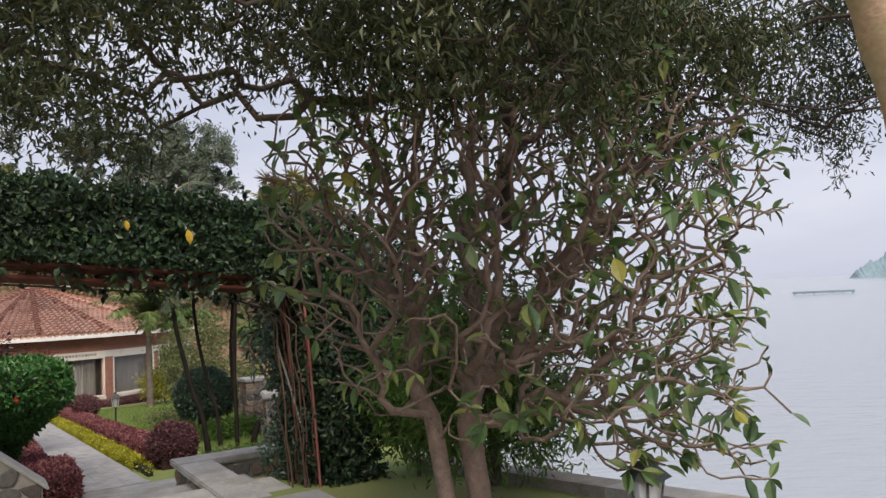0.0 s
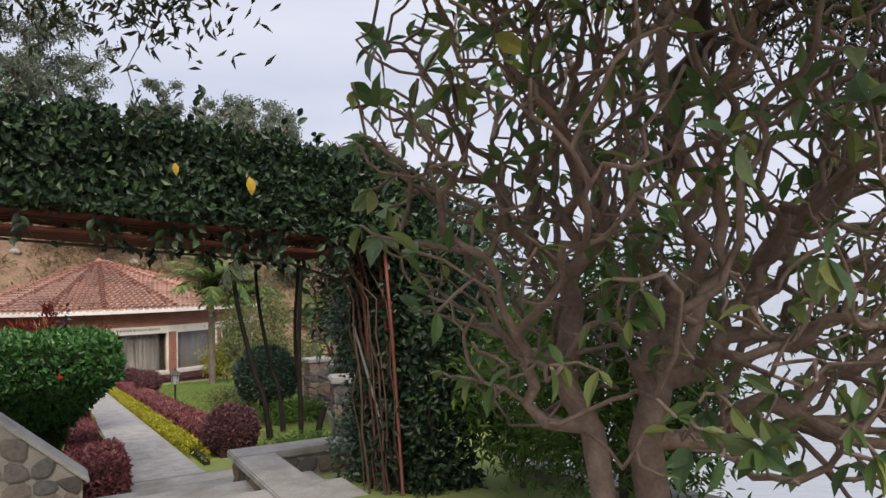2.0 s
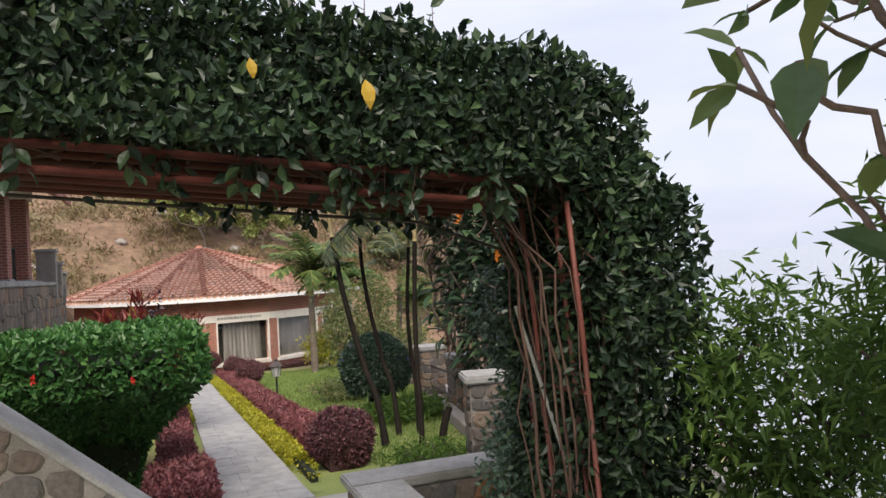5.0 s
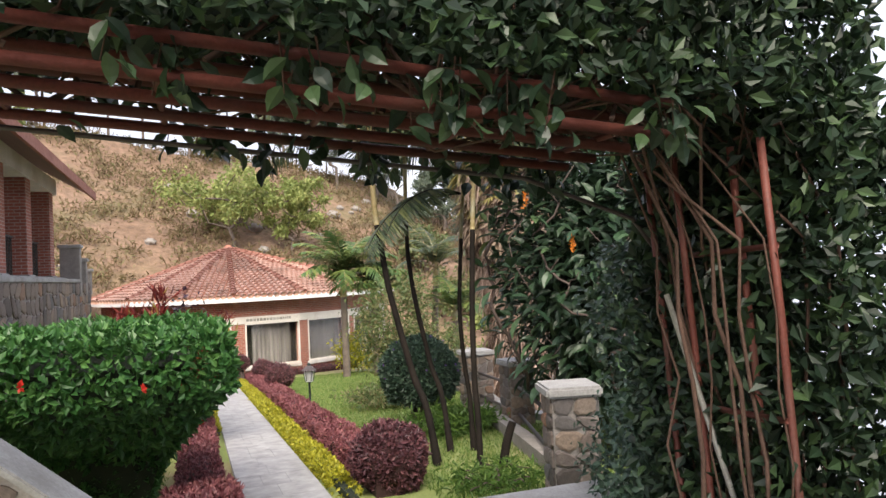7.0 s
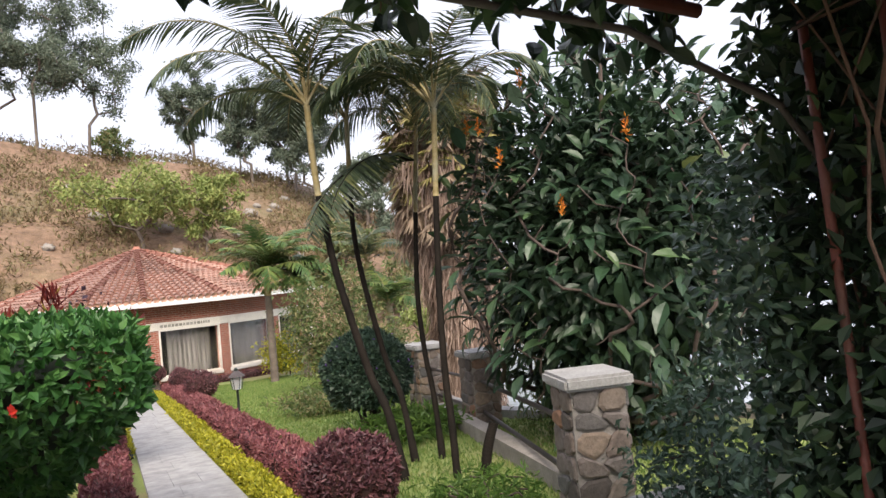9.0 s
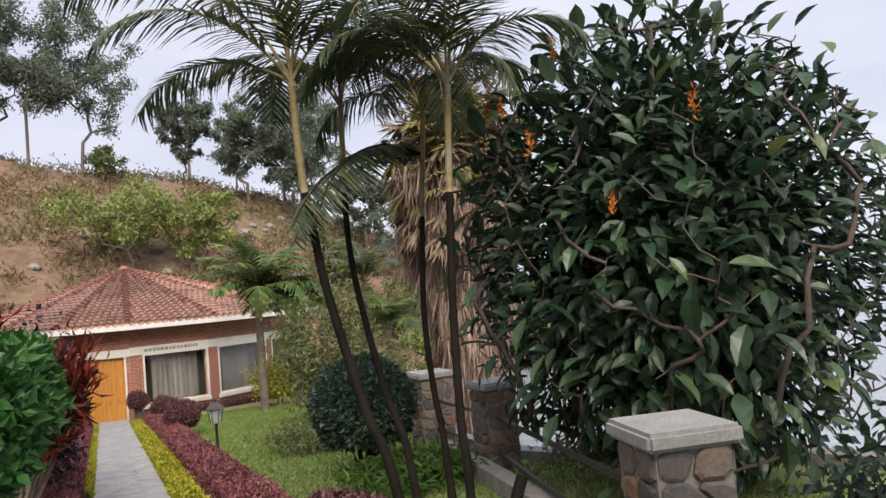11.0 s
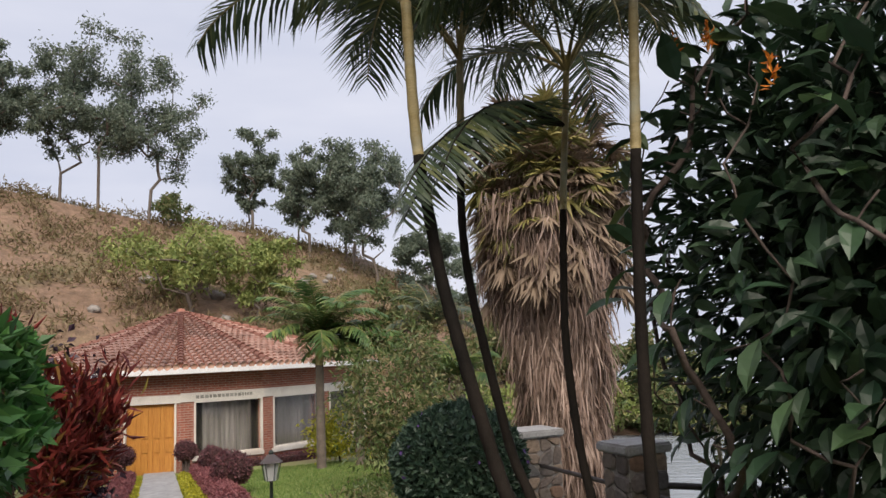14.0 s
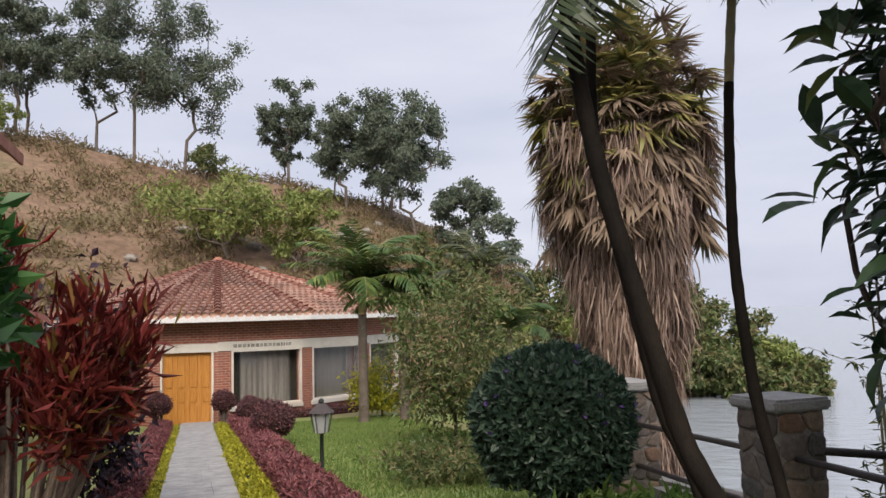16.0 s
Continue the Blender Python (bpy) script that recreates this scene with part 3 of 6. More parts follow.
build_path()
steps = thing("stairs", GARDEN, "broad weathered stone steps leading down to the garden", "steps", kind="structure")
edges = [-16, -13.0, -10.8, -9.2, -7.9, -6.4, -5.0, -4.0, -3.2, -2.4]
for a0, a1 in zip(edges, edges[1:]):
    z = walk_z((a0 + a1) / 2)
    part("step", boxed(-2.3, a0, z - 0.5, 1.25 if a0 > -10 else 1.6, a1, z, 0.012), MAT["concrete"], steps)

# ---- round hall ----
HALL, FLOOR, EAVE = Vector((-21.2, 36.5)), -2.78, 0.42
RE, RW, SIDES = 8.0, 7.4, 18
toward = math.atan2(10.65 - HALL.y, -5.0 - HALL.x)
hall = thing("round_hall", pose(HALL.x, HALL.y, FLOOR, 0, 0, math.degrees(toward)), "round brick hall with white-framed windows and a clay-tiled cone roof", "building")
DEG = 2 * math.pi / SIDES


def polar(r, k):
    y = r * math.sin(k * DEG)
    return Vector((r * math.cos(k * DEG), y * (0.76 if y < 0 else 1.0)))   # the uphill side is the narrower one


def face_frame(k):
    """The frame of the wall between corners k and k+1: x along the wall, y outwards, origin at the wall's foot on corner k."""
    p, q = polar(RW, k), polar(RW, k + 1)
    ex = (q - p).normalized()
    ey = Vector((ex.y, -ex.x))
    return Matrix(((ex.x, ey.x, 0, p.x), (ex.y, ey.y, 0, p.y), (0, 0, 1, 0), (0, 0, 0, 1))), (q - p).length


WALL_H = EAVE - FLOOR + 0.1
for k in range(SIDES):
    m, wid = face_frame(k)

    def wall_part(name, bm, mat, parent=hall, label="", mm=m):
        ob = part(name, bm, MAT[mat], parent, label)
        ob.matrix_local = mm if parent == hall else Matrix()
        return ob
    if k in (0, 1, 2, 3):
        pier = 0.40
        # sill height, head height
        s0, s1 = 0.55, 2.22
        wall_part("wall", boxed(0, -0.25, 0, pier, 0, s1), "brick")
        wall_part("wall", boxed(pier, -0.25, 0, wid, 0, s0 - 0.12), "brick")
        wall_part("wall", boxed(0, -0.25, s1 + 0.28, wid, 0, WALL_H), "brick")
        wall_part("band", boxed(-0.01, -0.26, s1, wid + 0.01, 0.03, s1 + 0.28, 0.01), "white")
        wall_part("sill", boxed(pier - 0.06, -0.28, s0 - 0.14, wid + 0.02, 0.07, s0, 0.012), "white")
        win = wall_part("window", boxed(pier, -0.16, s0, pier + 0.06, 0.02, s1), "white", label="large window with grey arched panels and curtains")
        for nm, x0, x1, z0, z1 in (("frame", wid - 0.06, wid, s0, s1), ("frame", pier + 0.06, wid - 0.06, s1 - 0.04, s1), ("frame", pier + 0.06, wid - 0.06, s0, s0 + 0.035)):
            wall_part(nm, boxed(x0, -0.16, z0, x1, 0.02, z1), "white", win)
        pane = wall_part("pane", boxed(pier + 0.06, -0.075, s0 + 0.035, wid - 0.06, -0.065, s1 - 0.04), "glass", win)
        pane.visible_shadow = False
        # pleated curtain
        v, f = [], []
        xs = np.linspace(pier + 0.30, wid - 0.30, 60)
        for i, x in enumerate(xs):
            yy = -0.30 + 0.035 * math.sin(x * 38) + 0.02 * math.sin(x * 91)
            v += [(x, yy, s0), (x, yy, s1)]
            if i:
                f.append((2 * i - 2, 2 * i, 2 * i + 1, 2 * i - 1))
        cur = mesh_obj("curtain", v, np.array(f), MAT["curtain"], win, True, "pale grey pleated curtain")
        # arched grille panels in front of the curtain
        for c in (0.30, 0.70):
            bm = bmesh.new()
            cx, half = pier + (wid - pier) * c, 0.16
            lo = [bm.verts.new((cx - half, -0.10, s0 + 0.04))]
            pts = [(cx + half * math.cos(t), s0 + 1.05 + 0.30 * math.sin(t)) for t in np.linspace(math.pi, 0, 9)]
            lo += [bm.verts.new((x, -0.10, z)) for x, z in pts] + [bm.verts.new((cx + half, -0.10, s0 + 0.04))]
            outer = [bm.verts.new((cx + (v.co.x - cx) * 1.22, -0.10, s0 + 0.04 + (v.co.z - s0 - 0.04) * 1.07)) for v in lo]
            for i in range(len(lo) - 1):
                bm.faces.new((lo[i], lo[i + 1], outer[i + 1], outer[i]))
            bmesh.ops.solidify(bm, geom=bm.faces[:], thickness=0.02)
            part("arch_panel", bm, MAT["arch_paint"], win)
        # near-black sheet behind the curtain, standing in for the unlit room
        wall_part("unlit_backing", boxed(pier, -0.55, s0, wid, -0.53, s1), "dark", win)
    elif k == SIDES - 1:
        wall_part("wall", boxed(0, -0.25, 0, 0.3, 0, 2.2), "brick")
        wall_part("wall", boxed(wid - 0.12, -0.25, 0, wid, 0, 2.2), "brick")
        wall_part("wall", boxed(0, -0.25, 2.46, wid, 0, WALL_H), "brick")
        wall_part("band", boxed(-0.01, -0.26, 2.2, wid + 0.01, 0.03, 2.46, 0.01), "white")
        for x in (0.3, wid - 0.18):
            wall_part("jamb", boxed(x, -0.2, 0, x + 0.06, 0.03, 2.2, 0.006), "white")
        door = wall_part("door", boxed(0.36, -0.14, 0.03, wid - 0.18, -0.10, 2.2), "wood", label="closed panelled double door of orange varnished wood")
        half = (wid - 0.54) / 2
        for leaf in range(4):
            lw = (wid - 0.54) / 4
            x0 = 0.36 + leaf * lw
            for z0, z1 in ((0.12, 0.62), (0.74, 1.05), (1.17, 2.08)):
                wall_part("panel", boxed(x0 + 0.08, -0.11, z0, x0 + lw - 0.08, -0.075, z1, 0.012), "wood", door)
            wall_part("stile", boxed(x0, -0.105, 0.03, x0 + 0.05, -0.085, 2.2, 0.004), "wood", door)
        wall_part("threshold", boxed(0.2, -0.2, -0.3, wid, 0.5, 0.02, 0.02), "concrete")
    else:
        wall_part("wall", boxed(0, -0.25, 0, wid, 0, 2.2), "brick")
        wall_part("band", boxed(-0.01, -0.26, 2.2, wid + 0.01, 0.03, 2.46, 0.01), "white")
        wall_part("wall", boxed(0, -0.25, 2.46, wid, 0, WALL_H), "brick")
    # plinth
    if k != SIDES - 1:
        wall_part("plinth", boxed(0, -0.25, -1.0, wid, 0.06, 0.05), "concrete")
RISE = 2.6 - EAVE
roof_z = EAVE - FLOOR


for k in range(SIDES):
    # board under the tiles, fascia and soffit
    bm = bmesh.new()
    top = bm.verts.new((0, 0, roof_z + 0.08 + RISE))
    e0, e1 = [bm.verts.new((*polar(RE, k + d), roof_z + 0.08)) for d in (0, 1)]
    w0, w1 = [bm.verts.new((*polar(RW - 0.1, k + d), roof_z + 0.06)) for d in (0, 1)]
    bm.faces.new((e0, e1, top))
    bm.faces.new((e0, w0, w1, e1))
    roof = part("roof", bm, MAT["ridge"], hall)
    bm = bmesh.new()
    for r0, r1 in ((RE - 0.02, RE + 0.05),):
        p = [bm.verts.new((*polar(r, k + d), z)) for d in (0, 1) for r in (r0, r1) for z in (roof_z - 0.10, roof_z + 0.09)]
        for q in ((0, 1, 5, 4), (2, 6, 7, 3), (1, 3, 7, 5), (0, 4, 6, 2)):
            bm.faces.new([p[i] for i in q])
    part("fascia", bm, MAT["fascia"], hall, "white painted gutter board")
    # columns of barrel tiles that run up the facet to its hips
    c0, c1 = Vector((*polar(RE, k), roof_z + 0.1)), Vector((*polar(RE, k + 1), roof_z + 0.1))
    peak = Vector((0, 0, roof_z + 0.1 + RISE))
    run = peak - (c0 + c1) / 2
    fall, et = -run.normalized(), (c1 - c0).normalized()
    lift = et.cross(fall)
    lift = lift if lift.z > 0 else -lift
    ncol = max(6, round((c1 - c0).length / 0.25))
    t = Tubes()
    for c in range(ncol):
        s = (c + 0.5) / ncol
        start = c0.lerp(c1, s)
        reach = run.length * (1 - abs(2 * s - 1))
        d = -0.06
        while d + 0.30 < reach:
            jj = et * random.uniform(-0.008, 0.008)
            t.add([start - fall * d + lift * 0.02 + jj, start - fall * (d + 0.42) - lift * 0.012 + jj], (0.105, 0.085), 7)
            d += 0.37
    tagged(t.done("tiles", MAT["tile"], roof, smooth=True), kind="stuff")
    t = Tubes()
    hip = peak - c0
    d = -0.02
    while d + 0.4 < hip.length:
        t.add([c0 + hip.normalized() * d + Vector((0, 0, 0.05)), c0 + hip.normalized() * (d + 0.42) + Vector((0, 0, 0.03))], (0.13, 0.105), 7)
        d += 0.37
    t.done("hip_tiles", MAT["ridge"], roof)
bm = bmesh.new()
bmesh.ops.create_cone(bm, cap_ends=True, segments=12, radius1=0.32, radius2=0.1, depth=0.25, matrix=Matrix.Translation((0, 0, roof_z + RISE + 0.17)))
part("finial", bm, MAT["ridge"], hall)
# faint lettering above the first window, too small to read
m0, w0_ = face_frame(0)
x = 0.45
while x < 2.2:
    lw = random.choice((0.05, 0.08, 0.11))
    ob = part("lettering", boxed(x, 0.03, 2.31, x + lw, 0.036, 2.41), MAT["concrete"], hall)
    ob.matrix_local = m0
    x += lw + 0.03

# ---- brick pavilion on the uphill terrace ----
pav = thing("brick_pavilion", GARDEN, "brick-columned pavilion with brown soffit above a stone terrace wall", "building")
for i, a in enumerate((13.8, 10.9, 8.3, 5.6, 3.0)):
    part("column", boxed(-4.95, a - 0.28, 1.45, -4.4, a + 0.28, 3.75), MAT["brick"], pav)
    part("column_base", boxed(-5.0, a - 0.33, 1.35, -4.35, a + 0.33, 1.50, 0.01), MAT["concrete"], pav)
part("beam", boxed(-5.0, 1.0, 3.75, -4.35, 14.4, 4.15), MAT["white"], pav)
part("back_wall", boxed(-7.4, 1.0, 1.4, -7.1, 14.2, 4.2), MAT["brick"], pav)
part("floor_slab", boxed(-7.4, 0.5, 1.2, -4.2, 14.6, 1.45), MAT["concrete"], pav)
bm = bmesh.new()
prof = [(-3.45, 3.72), (-3.45, 3.85), (-8.0, 6.7), (-11.0, 4.0), (-8.0, 6.45)]
near, far = [[bm.verts.new((x, a, z)) for x, z in prof] for a in (0.4, 14.9)]
for i in range(5):
    j = (i + 1) % 5
    bm.faces.new((near[i], near[j], far[j], far[i]))
bm.faces.new(near)
bm.faces.new(far[::-1])
part("roof_underside", bm, MAT["soffit"], pav)
part("roof_edge", boxed(-3.47, 0.35, 3.66, -3.41, 14.95, 3.88), MAT["ridge"], pav)
for i, (a0, a1) in enumerate(((3.35, 5.25), (5.95, 7.95), (8.65, 10.55), (11.25, 13.45))):
    rail = part("railing", boxed(-4.7, a0, 2.35, -4.66, a1, 2.39), MAT["iron"], pav)
    for a in np.arange(a0 + 0.1, a1, 0.14):
        part("baluster", boxed(-4.69, a - 0.009, 1.5, -4.67, a + 0.009, 2.35), MAT["iron"], rail)

terr = thing("wall_terrace", GARDEN, "rubble stone retaining wall under the pavilion", "stone wall", kind="structure")
part("masonry", boxed(-4.35, -1.5, -3.0, -3.95, 17.5, 1.3), MAT["mortar"], terr)
part("coping", boxed(-4.4, -1.55, 1.3, -3.9, 15.0, 1.40, 0.015), MAT["concrete"], terr)
for a in (15.2, 16.4, 17.4):
    part("post", boxed(-4.42, a - 0.2, 0.9, -3.9, a + 0.2, 2.3 - (a - 15.2) * 0.3, 0.02), MAT["mortar"], terr)
    part("post_cap", boxed(-4.47, a - 0.25, 2.3 - (a - 15.2) * 0.3, -3.85, a + 0.25, 2.4 - (a - 15.2) * 0.3, 0.02), MAT["concrete"], terr)
M_side = Matrix(((0, 0, 1, -3.95), (1, 0, 0, 0), (0, 1, 0, 0), (0, 0, 0, 1)))
stone_pieces(terr, M_side, (2.0, 17.5), (-0.9, 1.3), lambda u, v: True, 0.42)

# ---- stair parapet, low wall, lakeside pillars ----
para = thing("wall_parapet", GARDEN, "sloping rubble stone parapet with a concrete coping", "stone wall", kind="structure")
A_P = -3.96


def para_z(b):
    return -0.47 + (-1.02 - b) * 0.87


bm = bmesh.new()
v = [bm.verts.new((b, a, z)) for a in (A_P, A_P + 0.3) for b, z in ((-1.02, -1.4), (-1.02, para_z(-1.02)), (-4.2, para_z(-4.2)), (-4.2, -1.4))]
for q in ((0, 1, 2, 3), (7, 6, 5, 4), (0, 4, 5, 1), (1, 5, 6, 2), (2, 6, 7, 3)):
    bm.faces.new([v[i] for i in q])
part("masonry", bm, MAT["mortar"], para)
bm = boxed(-4.2, A_P - 0.05, 0, -0.96, A_P + 0.36, 0.055, 0.012)
for vert in bm.verts:
    vert.co.z += para_z(vert.co.x) + 0.004
part("coping", bm, MAT["concrete"], para)
M_front = Matrix(((1, 0, 0, 0), (0, 0, -1, A_P), (0, 1, 0, 0), (0, 0, 0, 1)))
stone_pieces(para, M_front, (-4.1, -1.02), (-0.95, 2.3), lambda u, v: v < para_z(u) - 0.06, 0.23, 0.03)

low = thing("wall_low", GARDEN, "low L-shaped rubble stone wall with pale coping", "stone wall", kind="structure")
part("masonry", boxed(0.55, -3.68, -1.4, 2.3, -3.37, -0.60), MAT["mortar"], low)
part("masonry", boxed(0.55, -6.0, -1.4, 0.86, -3.682, -0.604), MAT["mortar"], low)
part("coping", boxed(0.48, -3.73, -0.60, 2.36, -3.30, -0.515, 0.015), MAT["concrete"], low)
part("coping", boxed(0.48, -6.0, -0.604, 0.93, -3.734, -0.519, 0.015), MAT["concrete"], low)
M_low = Matrix(((0, 0, -1, 0.55), (-1, 0, 0, 0), (0, 1, 0, 0), (0, 0, 0, 1)))
stone_pieces(low, M_low, (3.4, 5.9), (-1.2, -0.62), lambda u, v: True, 0.22)
M_lf = Matrix(((1, 0, 0, 0), (0, 0, -1, -3.68), (0, 1, 0, 0), (0, 0, 0, 1)))
stone_pieces(low, M_lf, (0.9, 2.3), (-1.2, -0.62), lambda u, v: True, 0.22)


def pillar(a, b, top, bottom, size=0.5, label="square rubble stone pillar with a concrete cap", turn=0):
    p = W(a, b)
    t = thing("stone_pillar", pose(p.x, p.y, bottom, 0, 0, RZ + turn), label, "pillar", "lakeside fence pillars")
    h = top - bottom - 0.09
    s = size / 2
    part("core", boxed(-s, -s, -0.4, s, s, h), MAT["mortar"], t)
    part("cap", boxed(-s - 0.05, -s - 0.05, h, s + 0.05, s + 0.05, h + 0.09, 0.02), MAT["concrete"], t, "flat concrete cap")
    for k in range(4):
        m = Matrix.Rotation(k * math.pi / 2, 4, 'Z') @ Matrix(((1, 0, 0, 0), (0, 0, -1, -s), (0, 1, 0, 0), (0, 0, 0, 1)))
        stone_pieces(t, m, (-s, s), (0, h), lambda u, v: True, 0.19, 0.022)
    return t


pillar(-2.65, 2.20, 0.12, -1.3, 0.38, turn=-14)
pillar(2.45, 4.0, -0.32, -2.0, 0.40)
pillar(5.0, 4.3, -0.42, -2.0, 0.5)
pillar(8.5, 5.2, -0.75, -2.4, 0.5)
shore = thing("wall_lakeside", pose(0, 0, 0), "low stone retaining wall along the lake shore", "stone wall", kind="structure")
for a0 in np.arange(-14, 24, 1.0):
    p, q = W(a0, shore_b(a0) - 0.05), W(a0 + 1.0, shore_b(a0 + 1.0) - 0.05)
    d = (q - p)
    nrm = Vector((d.y, -d.x, 0)).normalized() * 0.28
    z0, z1 = walk_z(a0) + 0.10, walk_z(a0 + 1) + 0.10
    bm = bmesh.new()
    vs = [bm.verts.new((o.x, o.y, z)) for o, z in ((p, z0), (q, z1), (q + nrm, z1), (p + nrm, z0), (p, -5), (q, -5), (q + nrm, -5), (p + nrm, -5))]
    for f in ((0, 1, 2, 3), (0, 4, 5, 1), (2, 6, 7, 3), (1, 5, 6, 2), (3, 7, 4, 0)):
        bm.faces.new([vs[i] for i in f])
    part("masonry", bm, MAT["mortar"] if int(a0) % 2 else MAT["concrete"], shore)
kerb = thing("wall_kerb", pose(0, 0, 0), "low stone kerb between the lawn and the lakeside bed", "stone wall", kind="structure")
for a0 in np.arange(-2.3, 4.0, 0.9):
    p, q = W(a0, 2.45 + (a0 + 2.3) * 0.235), W(a0 + 0.9, 2.45 + (a0 + 3.2) * 0.235)
    nrm = Vector((q.y - p.y, p.x - q.x, 0)).normalized() * 0.2
    z0, z1 = walk_z(a0) + 0.18, walk_z(a0 + 0.9) + 0.18
    bm = bmesh.new()
    vs = [bm.verts.new((o.x, o.y, z)) for o, z in ((p, z0), (q, z1), (q + nrm, z1), (p + nrm, z0), (p, z0 - 0.6), (q, z1 - 0.6), (q + nrm, z1 - 0.6), (p + nrm, z0 - 0.6))]
    for f in ((0, 1, 2, 3), (0, 4, 5, 1), (2, 6, 7, 3), (1, 5, 6, 2), (3, 7, 4, 0)):
        bm.faces.new([vs[i] for i in f])
    part("kerbstone", bm, MAT["mortar"], kerb)
fence = thing("pipe_railing", pose(0, 0, 0), "two dark pipe rails between the lakeside pillars", "railing")
posts = [(-2.65, 2.26, -0.32), (2.45, 4.0, -0.75), (5.0, 4.3, -0.85), (8.5, 5.2, -1.15)]
for (a0, b0, z0), (a1, b1, z1) in zip(posts, posts[1:]):
    for dz in (0.0, -0.42):
        t = Tubes()
        t.add([W(a0, b0, z0 + dz), W(a1, b1, z1 + dz)], 0.025, 8)
        t.done("rail", MAT["rail"], fence)
t = Tubes()
t.add([W(2.45, 4.0, -0.7), W(0.4, 6.0, -0.75)], 0.03, 8)
t.done("rail", MAT["rail"], fence)


# ---- lamps ----
def garden_lamp(p, height, head=0.2, label="dark green garden lamp post with a small glass lantern"):
    t = thing("garden_lamp", pose(p.x, p.y, p.z, 0, 0, 20), label, "lamp post")
    z0 = height - head * 1.55
    tb = Tubes()
    tb.add([(0, 0, -0.1), (0, 0, 0.05), (0, 0, 0.06), (0, 0, z0 - 0.02), (0, 0, z0)], (0.045, 0.045, 0.024, 0.022, 0.045), 10)
    tb.done("post", MAT["iron"], t)
    r0, r1, h = head * 0.30, head * 0.46, head * 0.85
    bm = bmesh.new()
    bmesh.ops.create_cone(bm, cap_ends=True, segments=6, radius1=r0 * 0.93, radius2=r1 * 0.93, depth=h, matrix=Matrix.Translation((0, 0, z0 + h / 2)))
    lan = part("lantern", bm, MAT["frost"], t, "frosted six-sided glass lantern")
    tb = Tubes()
    for k in range(6):
        c, s = math.cos(k * math.pi / 3), math.sin(k * math.pi / 3)
        tb.add([(r0 * c, r0 * s, z0), (r1 * c, r1 * s, z0 + h)], 0.006 * head / 0.2, 5)
    tb.done("glazing_bars", MAT["iron"], lan)
    bm = bmesh.new()
    bmesh.ops.create_cone(bm, cap_ends=True, segments=6, radius1=head * 0.62, radius2=head * 0.16, depth=head * 0.38, matrix=Matrix.Translation((0, 0, z0 + h + head * 0.19)))
    part("hood", bm, MAT["iron" if "black" in label else "rail"], t, "flared lantern hood")
    bm = bmesh.new()
    bmesh.ops.create_uvsphere(bm, u_segments=10, v_segments=6, radius=head * 0.13, matrix=Matrix.Translation((0, 0, z0 + h + head * 0.46)))
    part("finial", bm, MAT["iron"], t)


garden_lamp(Vector((-8.485, 18.27, -1.62)), 1.10, 0.26)
garden_lamp(Vector((1.14, 4.72, -0.75)), 1.22, 0.25, "black lakeside lamp post with a frosted glass lantern")

# ---- clipped hedges and bushes in the garden ----


def box_hedge(name, label, category, b0, b1, a0, a1, z0, z1, n, leaf, mat, core, taper=(1, 1), group="", width=0.5, depth=0.08, slope=False, rnd=0.3, inset=0.1, pinch=False):
    t = thing(name, GARDEN, label, category, group)
    pts, nrm = scatter_box(n, b0, b1, a0, a1, 0, z1 - z0, taper, rnd)
    cx, cy = (b0 + b1) / 2, (a0 + a1) / 2
    base = np.array([walk_z(p[1]) for p in pts]) - walk_z(cy) if slope else np.zeros(n)
    if pinch:
        k = np.interp(pts[:, 2] / (z1 - z0), (0, 0.34, 0.74, 1.0), (0.24, 0.42, 1.0, 0.98))[:, None]
        pts[:, :2] = (cx, cy) + (pts[:, :2] - (cx, cy)) * k
    pts[:, 2] += z0 + base
    bush_leaves("leaves", pts, nrm, leaf, MAT[mat], t, width, 0.7, depth, kind="stuff")
    # solid core stops the view through; its dark colour is the hedge's inner shade
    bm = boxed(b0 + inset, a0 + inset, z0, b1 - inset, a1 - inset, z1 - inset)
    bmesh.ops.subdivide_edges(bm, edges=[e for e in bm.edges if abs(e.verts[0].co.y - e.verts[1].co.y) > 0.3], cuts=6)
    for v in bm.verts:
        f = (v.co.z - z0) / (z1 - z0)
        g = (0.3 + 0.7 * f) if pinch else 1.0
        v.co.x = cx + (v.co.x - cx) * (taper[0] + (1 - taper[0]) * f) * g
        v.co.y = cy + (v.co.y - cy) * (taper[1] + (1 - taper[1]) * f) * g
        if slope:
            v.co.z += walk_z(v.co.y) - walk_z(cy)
    part("shade_core", bm, MAT[core], t)
    return t


hb = box_hedge("hibiscus_hedge", "large clipped green hibiscus hedge with a few red flowers", "hedge", -2.6, -0.50, -2.3, 0.6, -1.0, 0.76, 24000, 0.085, "hedge", "core", (1, 1), rnd=0.16, inset=0.3, depth=0.10, pinch=True)
for p in ((-2.0, -2.42, 0.45), (-1.2, -2.3, 0.35), (-0.75, -1.7, 0.05), (-0.8, -1.5, -0.1), (-2.5, -2.4, 0.1), (-0.65, -1.2, 0.25)):
    bush_leaves("flower", np.array([p] * 7), np.array([(0, -1, 0.2)] * 7), 0.05, MAT["red"], hb, 0.7, 1.0, 0.02, "red hibiscus flower")
t = Tubes()
for i in range(6):
    x, y = random.uniform(-2.0, -1.3), random.uniform(-1.6, 0.2)
    t.add([(x, y, -1.3), (x + random.uniform(-.1, .1), y, -0.6)], (0.03, 0.02), 6)
t.done("stems", MAT["bark_dark"], hb)

